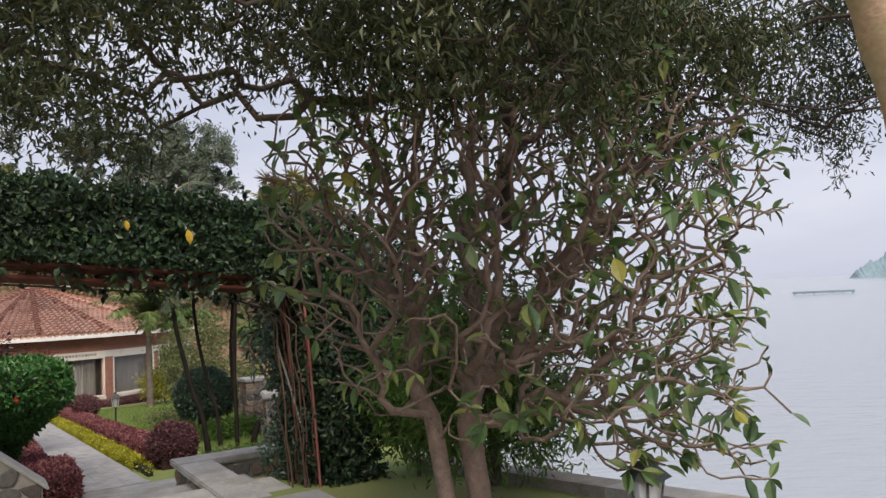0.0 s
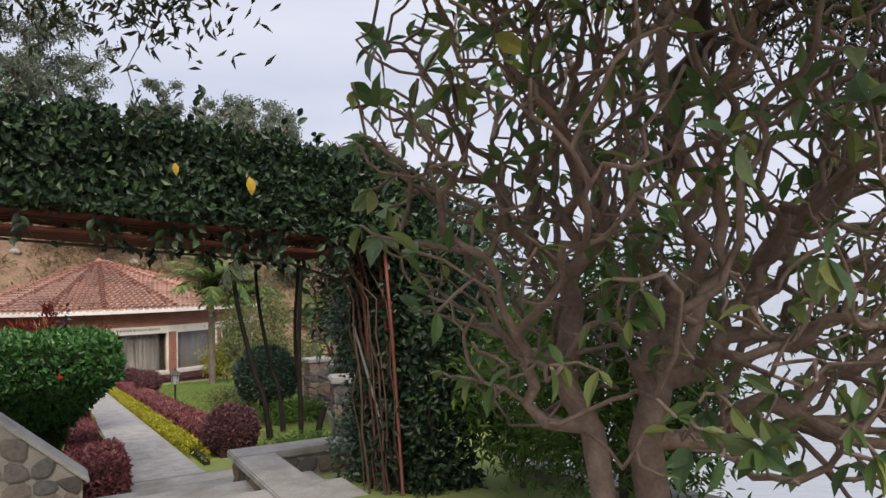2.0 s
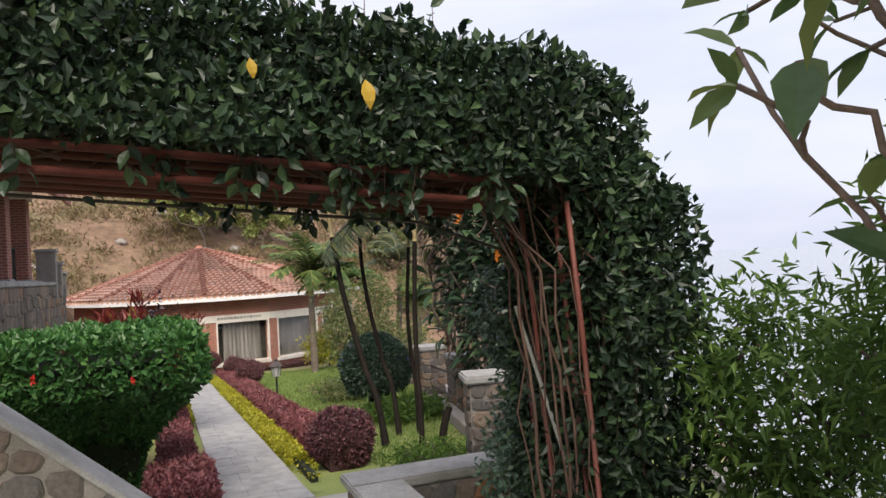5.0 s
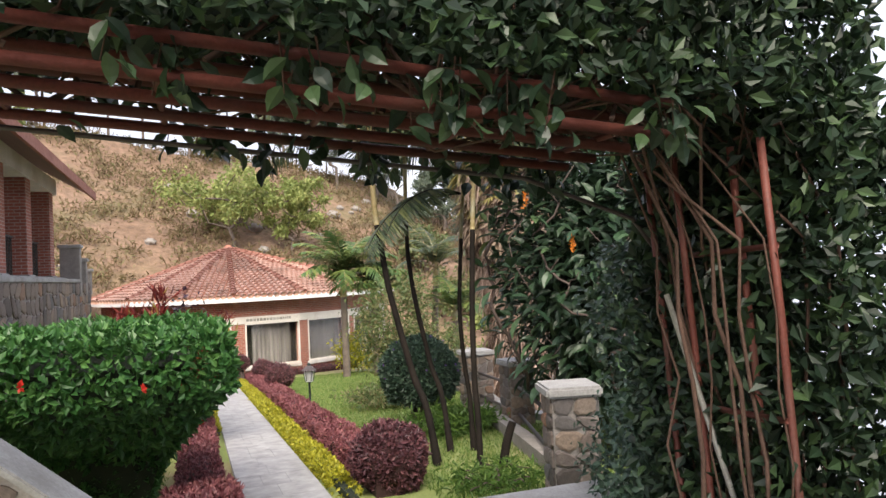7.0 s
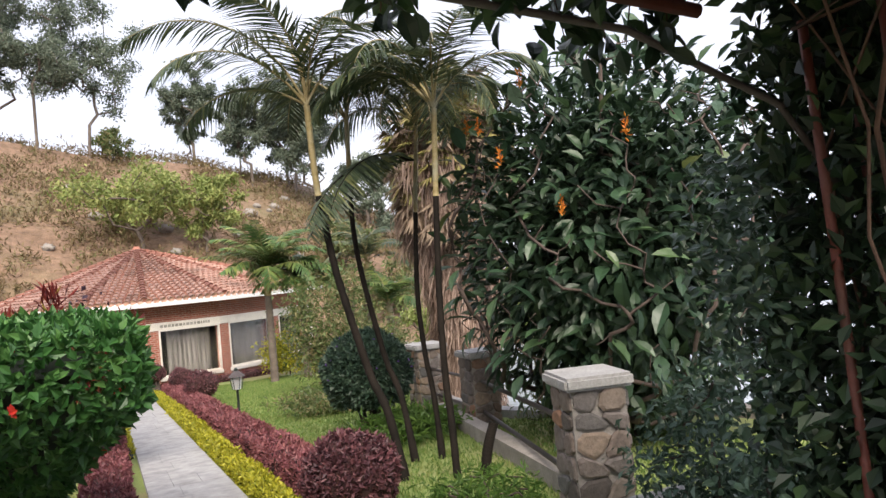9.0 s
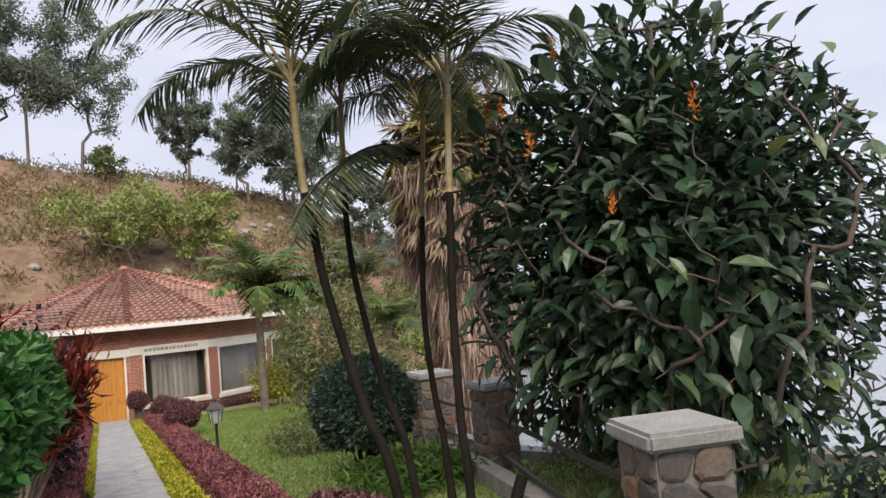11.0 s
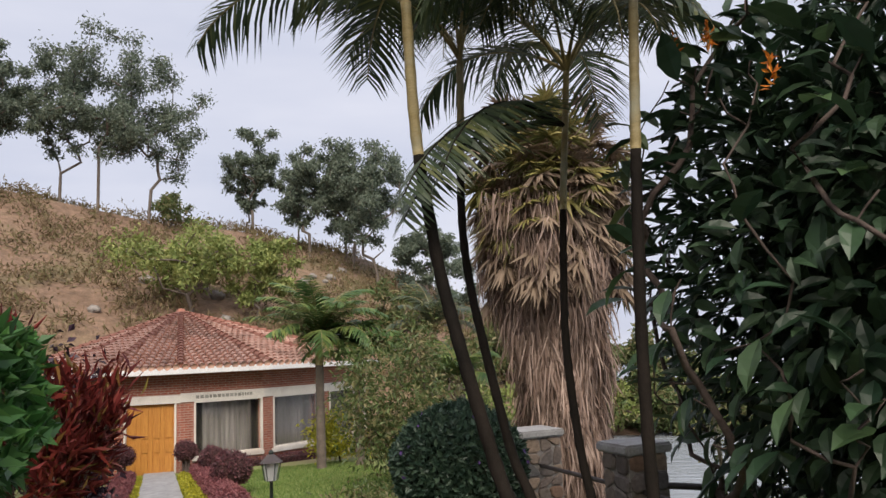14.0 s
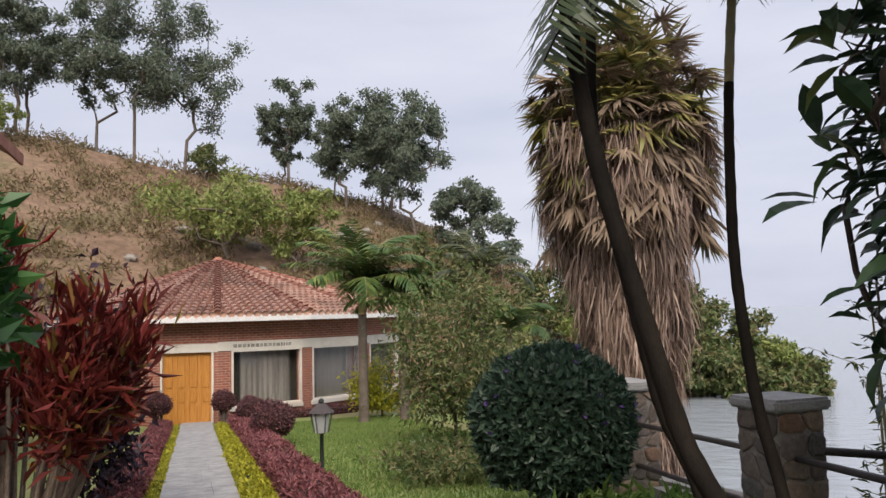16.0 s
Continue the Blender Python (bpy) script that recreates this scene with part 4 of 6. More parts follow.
zc = walk_z(9.4)
box_hedge("red_hedge", "low clipped dusky-red hedge beside the path", "hedge", 0.76, 1.26, -1.1, 19.0, zc - 0.03, zc + 0.40, 26000, 0.05, "red_hedge", "core_red", slope=True, depth=0.06)
zc = walk_z(9.0)
box_hedge("yellow_hedge", "low bright yellow-green border plants along the path", "hedge", 0.46, 0.74, -1.5, 19.2, zc - 0.03, zc + 0.20, 17000, 0.055, "yellow", "core", slope=True, depth=0.07, rnd=0.4)
zc = walk_z(9.75)
box_hedge("red_hedge", "low clipped dusky-red hedge on the uphill side of the path", "hedge", -1.08, -0.58, -1.5, 20.0, zc - 0.03, zc + 0.33, 24000, 0.05, "red_hedge", "core_red", slope=True, depth=0.06)
zc = walk_z(13.0)
box_hedge("yellow_hedge", "thin yellow-green edging plants along the path", "hedge", -0.57, -0.45, 5.0, 20.0, zc - 0.03, zc + 0.16, 6000, 0.05, "yellow", "core", slope=True, depth=0.05)
zc = walk_z(-1.9)
box_hedge("red_hedge", "squared dusky-red hedge end by the stairs", "hedge", -1.15, -0.50, -3.0, -1.55, zc - 0.1, zc + 0.50, 6500, 0.055, "red_hedge", "core_red", depth=0.06)
zc = -2.75
for k in range(3):
    m, wid = face_frame(k)
    mm = hall.matrix_world @ m
    t = thing("maroon_hedge", mm, "dark maroon clipped hedge under the hall windows", "hedge", "hedges under the windows")
    pts, nrm = scatter_box(2600, 0.1, wid + 0.1, 0.25, 0.75, -0.25, 0.34)
    bush_leaves("leaves", pts, nrm, 0.07, MAT["red_ball"], t, kind="stuff")
    # dark block behind the leaves, coloured as inner shade
    part("shade_core", boxed(0.15, 0.3, -0.4, wid, 0.68, 0.26), MAT["core_red"], t)


def ball_bush(name, label, a, b, centre_z, radii, n, leaf, mat, core, low=-0.75, group="", stem=0.05):
    p = W(a, b)
    base = ground(p.x, p.y)
    t = thing(name, pose(p.x, p.y, base), label, "bush", group)
    c = (0, 0, centre_z - base)
    pts, nrm = sphere_points(n, c, radii, low)
    bush_leaves("leaves", pts, nrm, leaf, MAT[mat], t, 0.5, 0.7, 0.07, kind="stuff")
    # dark ball under the leaves, its colour stands for shade
    blob("shade_core", c, np.array(radii) * 0.9, MAT[core], t)
    tb = Tubes()
    for k in range(5):
        g = k * 1.3
        tb.add([(0.06 * math.cos(g), 0.06 * math.sin(g), -0.1), (0.3 * radii[0] * math.cos(g), 0.3 * radii[0] * math.sin(g), c[2] - radii[2] * 0.5)], (stem, stem * 0.6), 6)
    tb.done("stems", MAT["bark_dark"], t)
    return t


gb = ball_bush("round_bush", "large round clipped dark green bush with violet flowers", 3.57, 2.72, -0.57, (0.64, 0.64, 0.62), 11000, 0.075, "ball", "core")
pp, nn = sphere_points(26, (0, 0, 0.90), (0.69, 0.69, 0.65), -0.2)
bush_leaves("flowers", pp, nn, 0.05, MAT["violet"], gb, 0.8, 1.0, 0.02, kind="stuff")
ball_bush("maroon_ball_bush", "round clipped maroon bush at the end of the red hedge", -0.75, 1.08, -0.80, (0.41, 0.41, 0.39), 6500, 0.05, "red_ball", "core_red", -0.8)
for a, b, r in ((17.0, 1.3, 0.36), (12.4, 1.35, 0.40), (20.3, 0.75, 0.33), (20.3, -1.0, 0.36)):
    ball_bush("maroon_ball_bush", "small round maroon bush in the hedge row", a, b, walk_z(a) + 0.5 + (0.15 if a > 20 else 0), (r, r, r * 0.95), 1800, 0.06, "red_ball", "core_red", -0.8, "small maroon balls")

# ---- crimson blade-leaved shrub and purple shrub ----


def blade_shrub(a, b, z_top):
    p = W(a, b)
    base = ground(p.x, p.y)
    t = thing("crimson_shrub", pose(p.x, p.y, base), "crimson shrub of narrow upright blades with yellow tips", "shrub")
    h = z_top - base
    tb = Tubes()
    tips = []
    for i in range(46):
        g, r = random.uniform(0, 6.28), math.sqrt(random.random()) * 1.12
        q = Vector((r * math.cos(g), r * math.sin(g), h * random.uniform(0.45, 0.93 - 0.22 * r)))
        tb = Tubes()
        tb.add([(0.15 * math.cos(g), 0.15 * math.sin(g), -0.1), (q.x * 0.55, q.y * 0.55, q.z * 0.4), tuple(q)], (0.025, 0.018, 0.01), 5)
        tb.done("stem", MAT["bark"], t)
        for f in np.linspace(0.45, 1.0, 4):
            tips.append((q.x * (0.55 + 0.45 * f), q.y * (0.55 + 0.45 * f), q.z * (0.4 + 0.6 * f)))
    tips = np.array(tips)
    n = 46
    pos = np.repeat(tips, n, 0) + rng.normal(size=(len(tips) * n, 3)) * 0.07
    way = unit(unit(pos - np.array([0, 0, h * 0.35])) * 0.7 + rng.normal(size=pos.shape) * 0.55 + (0, 0, 0.5))
    L = 0.12 + 0.16 * rng.random(len(pos))
    tagged(leaves("blade_mass", pos, way, rng.normal(size=pos.shape), L, 0.022, MAT["cordyline"], t), kind="stuff")


blade_shrub(4.3, -1.30, 1.30)


def soft_bush(name, label, x, y, z, radii, n, leaf, mat, width=0.45, category="shrub", clumps=26, low=-0.5, stems="bark_dark", group="", inner=0.35, trunk=0.03):
    """A loose shrub: a branch skeleton with clumps of leaves and gaps."""
    base = ground(x, y) if z is None else z
    t = thing(name, pose(x, y, base), label, category, group)
    d = unit(rng.normal(size=(clumps, 3)))
    d[:, 2] = np.maximum(d[:, 2], low)
    rr = 0.45 + 0.5 * rng.random((clumps, 1)) ** 0.5
    cl = d * rr * radii + (0, 0, radii[2] * 1.02)
    tb, tips, ways = grow([(0, 0, -0.15), (0, 0, radii[2] * 0.35)], cl, 0.4, trunk * 0.25, 2.2)
    tb.done("branchwork", MAT[stems], t)
    k = rng.integers(0, clumps, n)
    r = np.array(radii)
    off = rng.normal(size=(n, 3)) * inner * r * 0.55
    pos = cl[k] + off
    way = unit(unit(off) * 0.6 + unit(rng.normal(size=(n, 3))) + (0, 0, -0.15))
    L = leaf * (0.6 + 0.8 * rng.random(n))
    tagged(leaves("leaves", pos, way, unit(rng.normal(size=(n, 3))) + (0, 0, 1.2), L, L * width, MAT[mat], t), kind="stuff")
    return t


p = W(6.0, -0.95)
soft_bush("purple_shrub", "dark purple-leaved shrub beside the path", p.x - 0.15, p.y, None, (0.45, 0.5, 1.15), 2400, 0.10, "purple", 0.6)
p = W(3.6, -2.0)
soft_bush("green_shrub", "low broad-leaved green plant under the crimson shrub", p.x + 0.3, p.y - 0.9, None, (0.5, 0.5, 0.3), 700, 0.13, "hedge", 0.5)
# shrubs between the lawn and the lake
soft_bush("garden_shrub", "loose green and brownish garden shrub on the lawn", -8.2, 23.2, None, (1.15, 1.1, 1.45), 7000, 0.11, "shrub", 0.4, clumps=50)
soft_bush("garden_shrub", "feathery pale green garden shrub", -6.9, 22.0, None, (0.8, 0.8, 0.9), 3500, 0.10, "shrub", 0.35, clumps=30)
soft_bush("yellow_bush", "yellow-green bush below the hall wall", -12.2, 30.5, None, (0.9, 0.8, 0.75), 2400, 0.12, "yellow", 0.5)
soft_bush("flower_bed", "low grey-green bedding plants on the lawn edge", -7.4, 19.6, None, (0.9, 1.0, 0.22), 2600, 0.09, "shrub", 0.35, low=-0.1)
soft_bush("flower_bed", "strappy green bedding plants near the round bush", -5.0, 16.0, None, (0.7, 0.8, 0.18), 1800, 0.15, "feathery", 0.18, low=-0.1)
soft_bush("flower_bed", "low green plants at the foot of the pillar", -3.6, 12.4, None, (0.5, 0.6, 0.10), 700, 0.10, "feathery", 0.2, low=-0.1)


# ---- large-leaved shrub ----
def big_leaf_shrub():
    x, y = W(-0.2, 4.55).xy
    base = ground(x, y)
    t = thing("large_leaved_shrub", pose(x, y, base), "tall shrub with large glossy dark green leaves and orange flower spikes", "shrub")
    rad, cz = np.array((1.9, 1.75, 2.2)), 2.2
    d = unit(rng.normal(size=(520, 3)))
    d = d[d[:, 2] > -0.85]
    d *= (0.93 + 0.10 * rng.random((len(d), 1)))
    ends = d * rad + (0, 0, cz)
    inner = unit(rng.normal(size=(60, 3))) * rad * 0.55 + (0, 0, cz)
    tb, tips, ways = grow([(0, 0, -0.2), (0, 0, 0.3)], np.concatenate([inner, ends]), 0.3, 0.006, 2.2)
    tb.done("branchwork", MAT["bark_dark"], t)
    # inner foliage in one piece, its leaf colour darkened as shade
    n = 10000
    q = unit(rng.normal(size=(n, 3)))
    pos = q * rad * (0.45 + 0.5 * rng.random((n, 1))) + (0, 0, cz)
    way = unit(q + rng.normal(size=(n, 3)) * 0.6 + (0, 0, -0.2))
    L = 0.16 + 0.08 * rng.random(n)
    leaves("inner_leaves", pos, way, q + (0, 0, 0.8), L, L * 0.42, MAT["big_leaf_shaded"], t, LEAF_BIG, kind="stuff")
    # near-black blob added in the middle, a stand-in for the shrub's inner shade
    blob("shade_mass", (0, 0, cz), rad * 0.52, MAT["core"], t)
    # outer leaves, each its own
    shapes = []
    for k in range(3):
        me_ob = leaves("leaf", [(0, 0, 0)], [(0, 1, 0)], [(0, 0, 1)], 1.0, 0.40 + 0.05 * k, MAT["big_leaf"], None, LEAF_BIG)
        shapes.append(me_ob.data)
        bpy.data.objects.remove(me_ob)
    cam_side = [e for e in ends if (e[0] * -0.5 + e[1] * -0.6) > -0.55]
    made = 0
    for i in range(len(cam_side) * 2):
        if made >= 300:
            break
        e = cam_side[i % len(cam_side)]
        q = unit(e - np.array((0, 0, cz)))
        yv = unit(q * 0.8 + rng.normal(size=3) * 0.5 + (0, 0, -0.12))
        zv = unit(q * 0.35 + (0, 0, 1.0) + rng.normal(size=3) * 0.2)
        xv = unit(np.cross(yv, zv))
        zv = np.cross(xv, yv)
        s = random.uniform(0.19, 0.36)
        ob = new("leaf", shapes[i % 3])
        ob.parent = t
        e2 = e + rng.normal(size=3) * 0.08
        ob.matrix_local = Matrix(((*[c[0] * s for c in (xv, yv, zv)], e2[0]), (*[c[1] * s for c in (xv, yv, zv)], e2[1]), (*[c[2] * s for c in (xv, yv, zv)], e2[2]), (0, 0, 0, 1)))
        made += 1
    for dv in ((-0.6, -0.75, 0.35), (-0.75, -0.55, 0.55), (-0.3, -0.9, 0.1), (-0.5, -0.6, 0.75), (-0.85, -0.35, 0.6), (0.0, -0.95, 0.4)):
        e = unit(dv) * rad * 1.05 + (0, 0, cz)
        k = np.linspace(0, 1, 22)[:, None]
        pos = e + k * np.array((0, 0, 0.16)) + rng.normal(size=(22, 3)) * 0.008
        tagged(leaves("flower_spike", pos, unit(rng.normal(size=(22, 3)) + (0, 0, 1.2)), rng.normal(size=(22, 3)), 0.06, 0.02, MAT["orange"], t), "orange flower spike")


big_leaf_shrub()


# ---- clump of slender palms ----
def frond_mesh(length, droop, leaflet, n=46, twist=0.0, start=0.18, width=0.022):
    """A feather frond in its own frame: out along x, z up. Returns rachis points and leaflet arrays."""
    s = np.linspace(0, 1, 14)
    ang = 0.95 - droop * s ** 1.25
    dx, dz = np.cos(ang), np.sin(ang)
    pts = np.zeros((14, 3))
    pts[1:, 0] = np.cumsum(dx[:-1]) * length / 13
    pts[1:, 2] = np.cumsum(dz[:-1]) * length / 13
    f = np.linspace(start, 1.0, n)
    base = np.stack([np.interp(f, s, pts[:, 0]), np.zeros(n), np.interp(f, s, pts[:, 2])], 1)
    tang = unit(np.gradient(base, axis=0))
    pos, way, nrm, L = [], [], [], []
    for sgn in (-1, 1):
        w = unit(tang * 0.75 + np.array([0, sgn * 1.0, -0.25]) + rng.normal(size=(n, 3)) * 0.08)
        pos.append(base)
        way.append(w)
        nrm.append(np.tile((0, 0, 1.0), (n, 1)))
        L.append(leaflet * np.sin(np.pi * (0.12 + 0.80 * f)) ** 0.7 * (0.85 + 0.3 * rng.random(n)))
    return pts, np.concatenate(pos), np.concatenate(way), np.concatenate(nrm), np.concatenate(L)


STRIP = (np.array([(0.5, 0, 0), (0.5, 0.5, -0.03), (0, 1.0, -0.22), (-0.5, 0.5, -0.03), (-0.5, 0, 0)]), np.array([(0, 1, 3), (0, 3, 4), (1, 2, 3)]))


def add_frond(parent, origin, yaw, pitch, length, droop, leaflet, mat, n=46, stem="stem_pale", label="", width=0.02):
    pts, pos, way, nrm, L = frond_mesh(length, droop, leaflet, n)
    m = np.array((Matrix.Rotation(yaw, 3, 'Z') @ Matrix.Rotation(-pitch, 3, 'Y')))
    o = np.array(origin)
    tb = Tubes()
    tb.add(pts @ m.T + o, np.linspace(0.016, 0.004, 14), 5)
    fr = tb.done("frond", MAT[stem], parent, label)
    leaves("feather_blade", pos @ m.T + o, way @ m.T, nrm @ m.T, L, width, MAT[mat], fr, STRIP)
    return fr


def ringed_stem(parent, pts, r0, r1, split, dark="stem_dark", pale="stem_pale"):
    """A slender ringed palm stem, dark below and pale above the split (share of its length)."""
    pts = [Vector(p) for p in pts]
    n = 60
    line, rad = [], []
    for i in range(n + 1):
        f = i / n * (len(pts) - 1)
        k = min(int(f), len(pts) - 2)
        p0, p1, p2, p3 = pts[max(k - 1, 0)], pts[k], pts[k + 1], pts[min(k + 2, len(pts) - 1)]
        u = f - k
        q = 0.5 * ((2 * p1) + (p2 - p0) * u + (2 * p0 - 5 * p1 + 4 * p2 - p3) * u * u + (3 * p1 - p0 - 3 * p2 + p3) * u ** 3)
        line.append(q)
        rad.append((r0 + (r1 - r0) * i / n) * (1.09 if i % 3 == 0 else 1.0) * (1.5 - 0.5 * min(1, i / 5)))
    c = int(n * split)
    for name, a, b, mat in (("stem", 0, c, dark), ("crownshaft", c, n, pale)):
        if b > a:
            tb = Tubes()
            tb.add(line[a:b + 1], rad[a:b + 1], 10)
            tb.done(name, MAT[mat], parent)
    return line[-1]


def slender_palm(pts, r, split, fronds, label, mat="frond"):
    base = Vector(pts[0])
    t = thing("slender_palm", Matrix.Translation(base), label, "palm tree", "clump of slender palms")
    loc = [Vector(p) - base for p in pts]
    loc[0].z -= 0.15
    top = ringed_stem(t, loc, r, r * 0.72, split)
    for yaw, pitch, length, droop in fronds:
        add_frond(t, top, radians(yaw), radians(pitch), length, droop, 0.50, mat, width=0.02)
    return t, top


def fan_of(yaws, pitch=10, length=1.7, droop=2.0):
    return [(y + random.uniform(-12, 12), pitch + random.uniform(-14, 14), length * random.uniform(0.85, 1.1), droop * random.uniform(0.85, 1.15)) for y in yaws]


slender_palm([(-4.50, 13.4, -1.25), (-4.68, 13.6, -0.6), (-4.86, 13.7, -0.2), (-4.97, 13.7, 0.2), (-5.07, 13.7, 0.6), (-5.16, 13.7, 1.0), (-5.22, 13.7, 1.4), (-5.26, 13.65, 1.8), (-5.27, 13.6, 2.2), (-5.27, 13.55, 2.7)], 0.044, 0.78, [(200, 12, 2.2, 1.9), (188, -22, 1.5, 1.7), (225, -5, 1.8, 1.9), (150, 30, 1.8, 2.0), (120, -10, 1.4, 2.0), (60, 40, 1.7, 1.8), (10, 25, 1.6, 2.0), (250, 35, 1.6, 2.1), (310, 20, 1.5, 2.2), (345, 0, 1.5, 2.1)], "slender dark-stemmed palm with a yellow crownshaft, leaning uphill")
slender_palm([(-4.55, 14.2, -1.3), (-4.76, 14.6, -0.6), (-4.92, 14.7, -0.2), (-5.01, 14.7, 0.2), (-5.09, 14.7, 0.6), (-5.17, 14.75, 1.0), (-5.21, 14.75, 1.4), (-5.20, 14.7, 1.8), (-5.16, 14.6, 2.2), (-5.13, 14.55, 2.7)], 0.037, 0.80, fan_of((100, 40, 0, 160, 220, 290, 330), 15, 1.5, 2.1), "slender dark-stemmed palm leaning beside its neighbour")
c_palm, c_top = slender_palm([(-4.28, 14.3, -1.3), (-4.38, 14.6, -0.6), (-4.45, 14.7, -0.2), (-4.49, 14.75, 0.2), (-4.51, 14.8, 0.6), (-4.50, 14.85, 1.0), (-4.48, 14.9, 1.4), (-4.45, 14.9, 1.8), (-4.41, 14.9, 2.2), (-4.37, 14.9, 2.65)], 0.033, 0.73, fan_of((180, 205, 230, 130, 80, 20, -40, 255, 275, 300, 335), -2, 1.6, 2.2), "slender upright palm with a grey ringed upper stem")
slender_palm([(-3.98, 13.3, -1.25), (-4.02, 13.45, -0.6), (-4.05, 13.5, -0.2), (-4.04, 13.5, 0.6), (-4.0, 13.5, 1.4), (-3.97, 13.5, 1.9), (-3.93, 13.5, 2.5)], 0.038, 0.74, fan_of((190, 140, 70, 0, -70, 250, 215, 300, 160), 8, 1.5, 2.1), "slender upright dark palm beside the large-leaved shrub")
for yaw, pitch, ln, droop in ((239, -52, 1.95, 1.15), (234, -60, 1.85, 1.0), (245, -46, 1.8, 1.35)):
    add_frond(c_palm, c_top - Vector((0.05, 0.1, 0.45)), radians(yaw), radians(pitch), ln, droop, 0.45, "frond", 44, "stem_dark", "old frond arching down against the neighbouring stem")
stub = thing("slender_palm", Matrix.Translation((-3.75, 13.3, -1.25)), "short cut palm stem at the clump's foot", "palm tree", "clump of slender palms")
ringed_stem(stub, [(0, 0, -0.1), (0.08, 0.03, 0.35), (0.16, 0.05, 0.6)], 0.055, 0.045, 1.0)

# ---- tall shaggy fan palm ----


def fan_leaf(parent, origin, way, size, stalk, mat, droop, name="fan_leaf", fingers=24, arc=4.2):
    """A pleated fan: narrow pointed fingers round the end of a stalk."""
    way = unit(way)
    side = unit(np.cross(way, (0, 0, 1)) + rng.normal(size=3) * 0.15)
    upv = np.cross(side, way)
    hub = np.array(origin) + way * stalk + np.array((0, 0, -0.16 * stalk * droop))
    ang = np.linspace(-arc / 2, arc / 2, fingers)
    fw = unit(np.cos(ang)[:, None] * way + np.sin(ang)[:, None] * side + upv * 0.1 + np.array((0, 0, -droop * 0.8)) + rng.normal(size=(fingers, 3)) * 0.07)
    ob = leaves(name, np.tile(hub, (fingers, 1)), fw, np.tile(upv, (fingers, 1)) + rng.normal(size=(fingers, 3)) * 0.35, size * (0.75 + 0.35 * rng.random(fingers)), size * 0.095, MAT[mat], parent, STRIP)
    tb = Tubes()
    tb.add([origin, hub], (0.022, 0.012), 4, False)
    tb.done("petiole", MAT["bark_tan"], ob)


def shaggy_palm(x, y):
    t = thing("fan_palm", pose(x, y, -3.6), "tall fan palm with a thick skirt of dead hanging leaves", "palm tree")
    H = 9.0
    tb = Tubes()
    tb.add([(0, 0, 0), (0, 0, 5.5), (0, 0, H - 0.6)], (0.55, 0.62, 0.4), 16)
    tb.done("trunk", MAT["bark_tan"], t)

    def skirt(n, z0, z1, r0, r1, l0, l1, wd, name, flare=0.10, mat="thatch"):
        g = rng.random(n) * 2 * np.pi
        f = rng.random(n)
        z = z0 + (z1 - z0) * f
        r = (r0 + (r1 - r0) * f) * (0.72 + 0.33 * rng.random(n)) * (1 + 0.14 * np.sin(3 * g + z * 2) + 0.08 * np.sin(7 * g - z * 3))
        pos = np.stack([r * np.cos(g), r * np.sin(g), z], 1)
        out = np.stack([np.cos(g), np.sin(g), 0 * g], 1)
        way = unit(np.array((0, 0, -1.0)) + out * (flare + 0.15 * rng.normal(size=(n, 1))) + rng.normal(size=(n, 3)) * 0.14)
        leaves(name, pos, way, out + rng.normal(size=(n, 3)) * 0.5, l0 + (l1 - l0) * rng.random(n), wd, MAT[mat], t, STRIP, "grey-brown hanging dead leaves", "stuff")

    skirt(12000, 0.4, 5.4, 0.66, 0.98, 0.35, 0.9, 0.026, "dead_skirt")
    skirt(4000, 4.9, 6.4, 0.98, 1.25, 0.4, 1.0, 0.028, "dead_skirt")
    skirt(3600, 5.6, 7.2, 1.35, 1.5, 0.4, 0.9, 0.02, "dead_fringe", 0.15)
    skirt(2200, 6.2, 8.4, 1.05, 0.9, 0.3, 0.7, 0.024, "dry_fringe", 0.25, "fan_dry")
    for i in range(130):
        g = random.uniform(0, 6.283)
        z = 5.6 + 2.0 * random.random()
        w = (math.cos(g), math.sin(g), random.uniform(-0.55, 0.15))
        fan_leaf(t, (0.5 * w[0], 0.5 * w[1], z), w, random.uniform(0.55, 0.8), random.uniform(0.55, 0.95), "fan_dry" if random.random() < 0.75 else "fan_leaf", random.uniform(0.4, 1.2), "dry_fan_leaf", 20)
    for i in range(210):
        g = random.uniform(0, 6.283)
        e = random.uniform(-0.5, 1.25)
        w = (math.cos(g) * math.cos(e), math.sin(g) * math.cos(e), math.sin(e))
        fan_leaf(t, (0.3 * w[0], 0.3 * w[1], H - 2.1 + 1.3 * random.random()), w, random.uniform(0.42, 0.62), random.uniform(0.7, 1.35), "fan_leaf" if random.random() < 0.55 else "fan_dry", random.uniform(0.0, 0.7), "fan_leaf", 24)


shaggy_palm(-5.2, 24.3)


# small feather palms by the hall
def feather_palm(x, y, height, label, length=2.3, n=30, lean=(0, 0), mat="frond_bright"):
    base = ground(x, y)
    t = thing("feather_palm", pose(x, y, base), label, "palm tree", "feather palms by the hall")
    top = ringed_stem(t, [(0, 0, -0.2), (lean[0] * 0.4, lean[1] * 0.4, height * 0.5), (lean[0], lean[1], height)], 0.13, 0.10, 0.8, "bark_euc", "stem_pale")
    for i in range(n):
        add_frond(t, top, radians(i * 137.5), radians(random.uniform(-15, 40)), length * random.uniform(0.8, 1.1), random.uniform(1.5, 2.3) - 0.5 * (i % 2), 0.6, mat, 30, width=0.05)


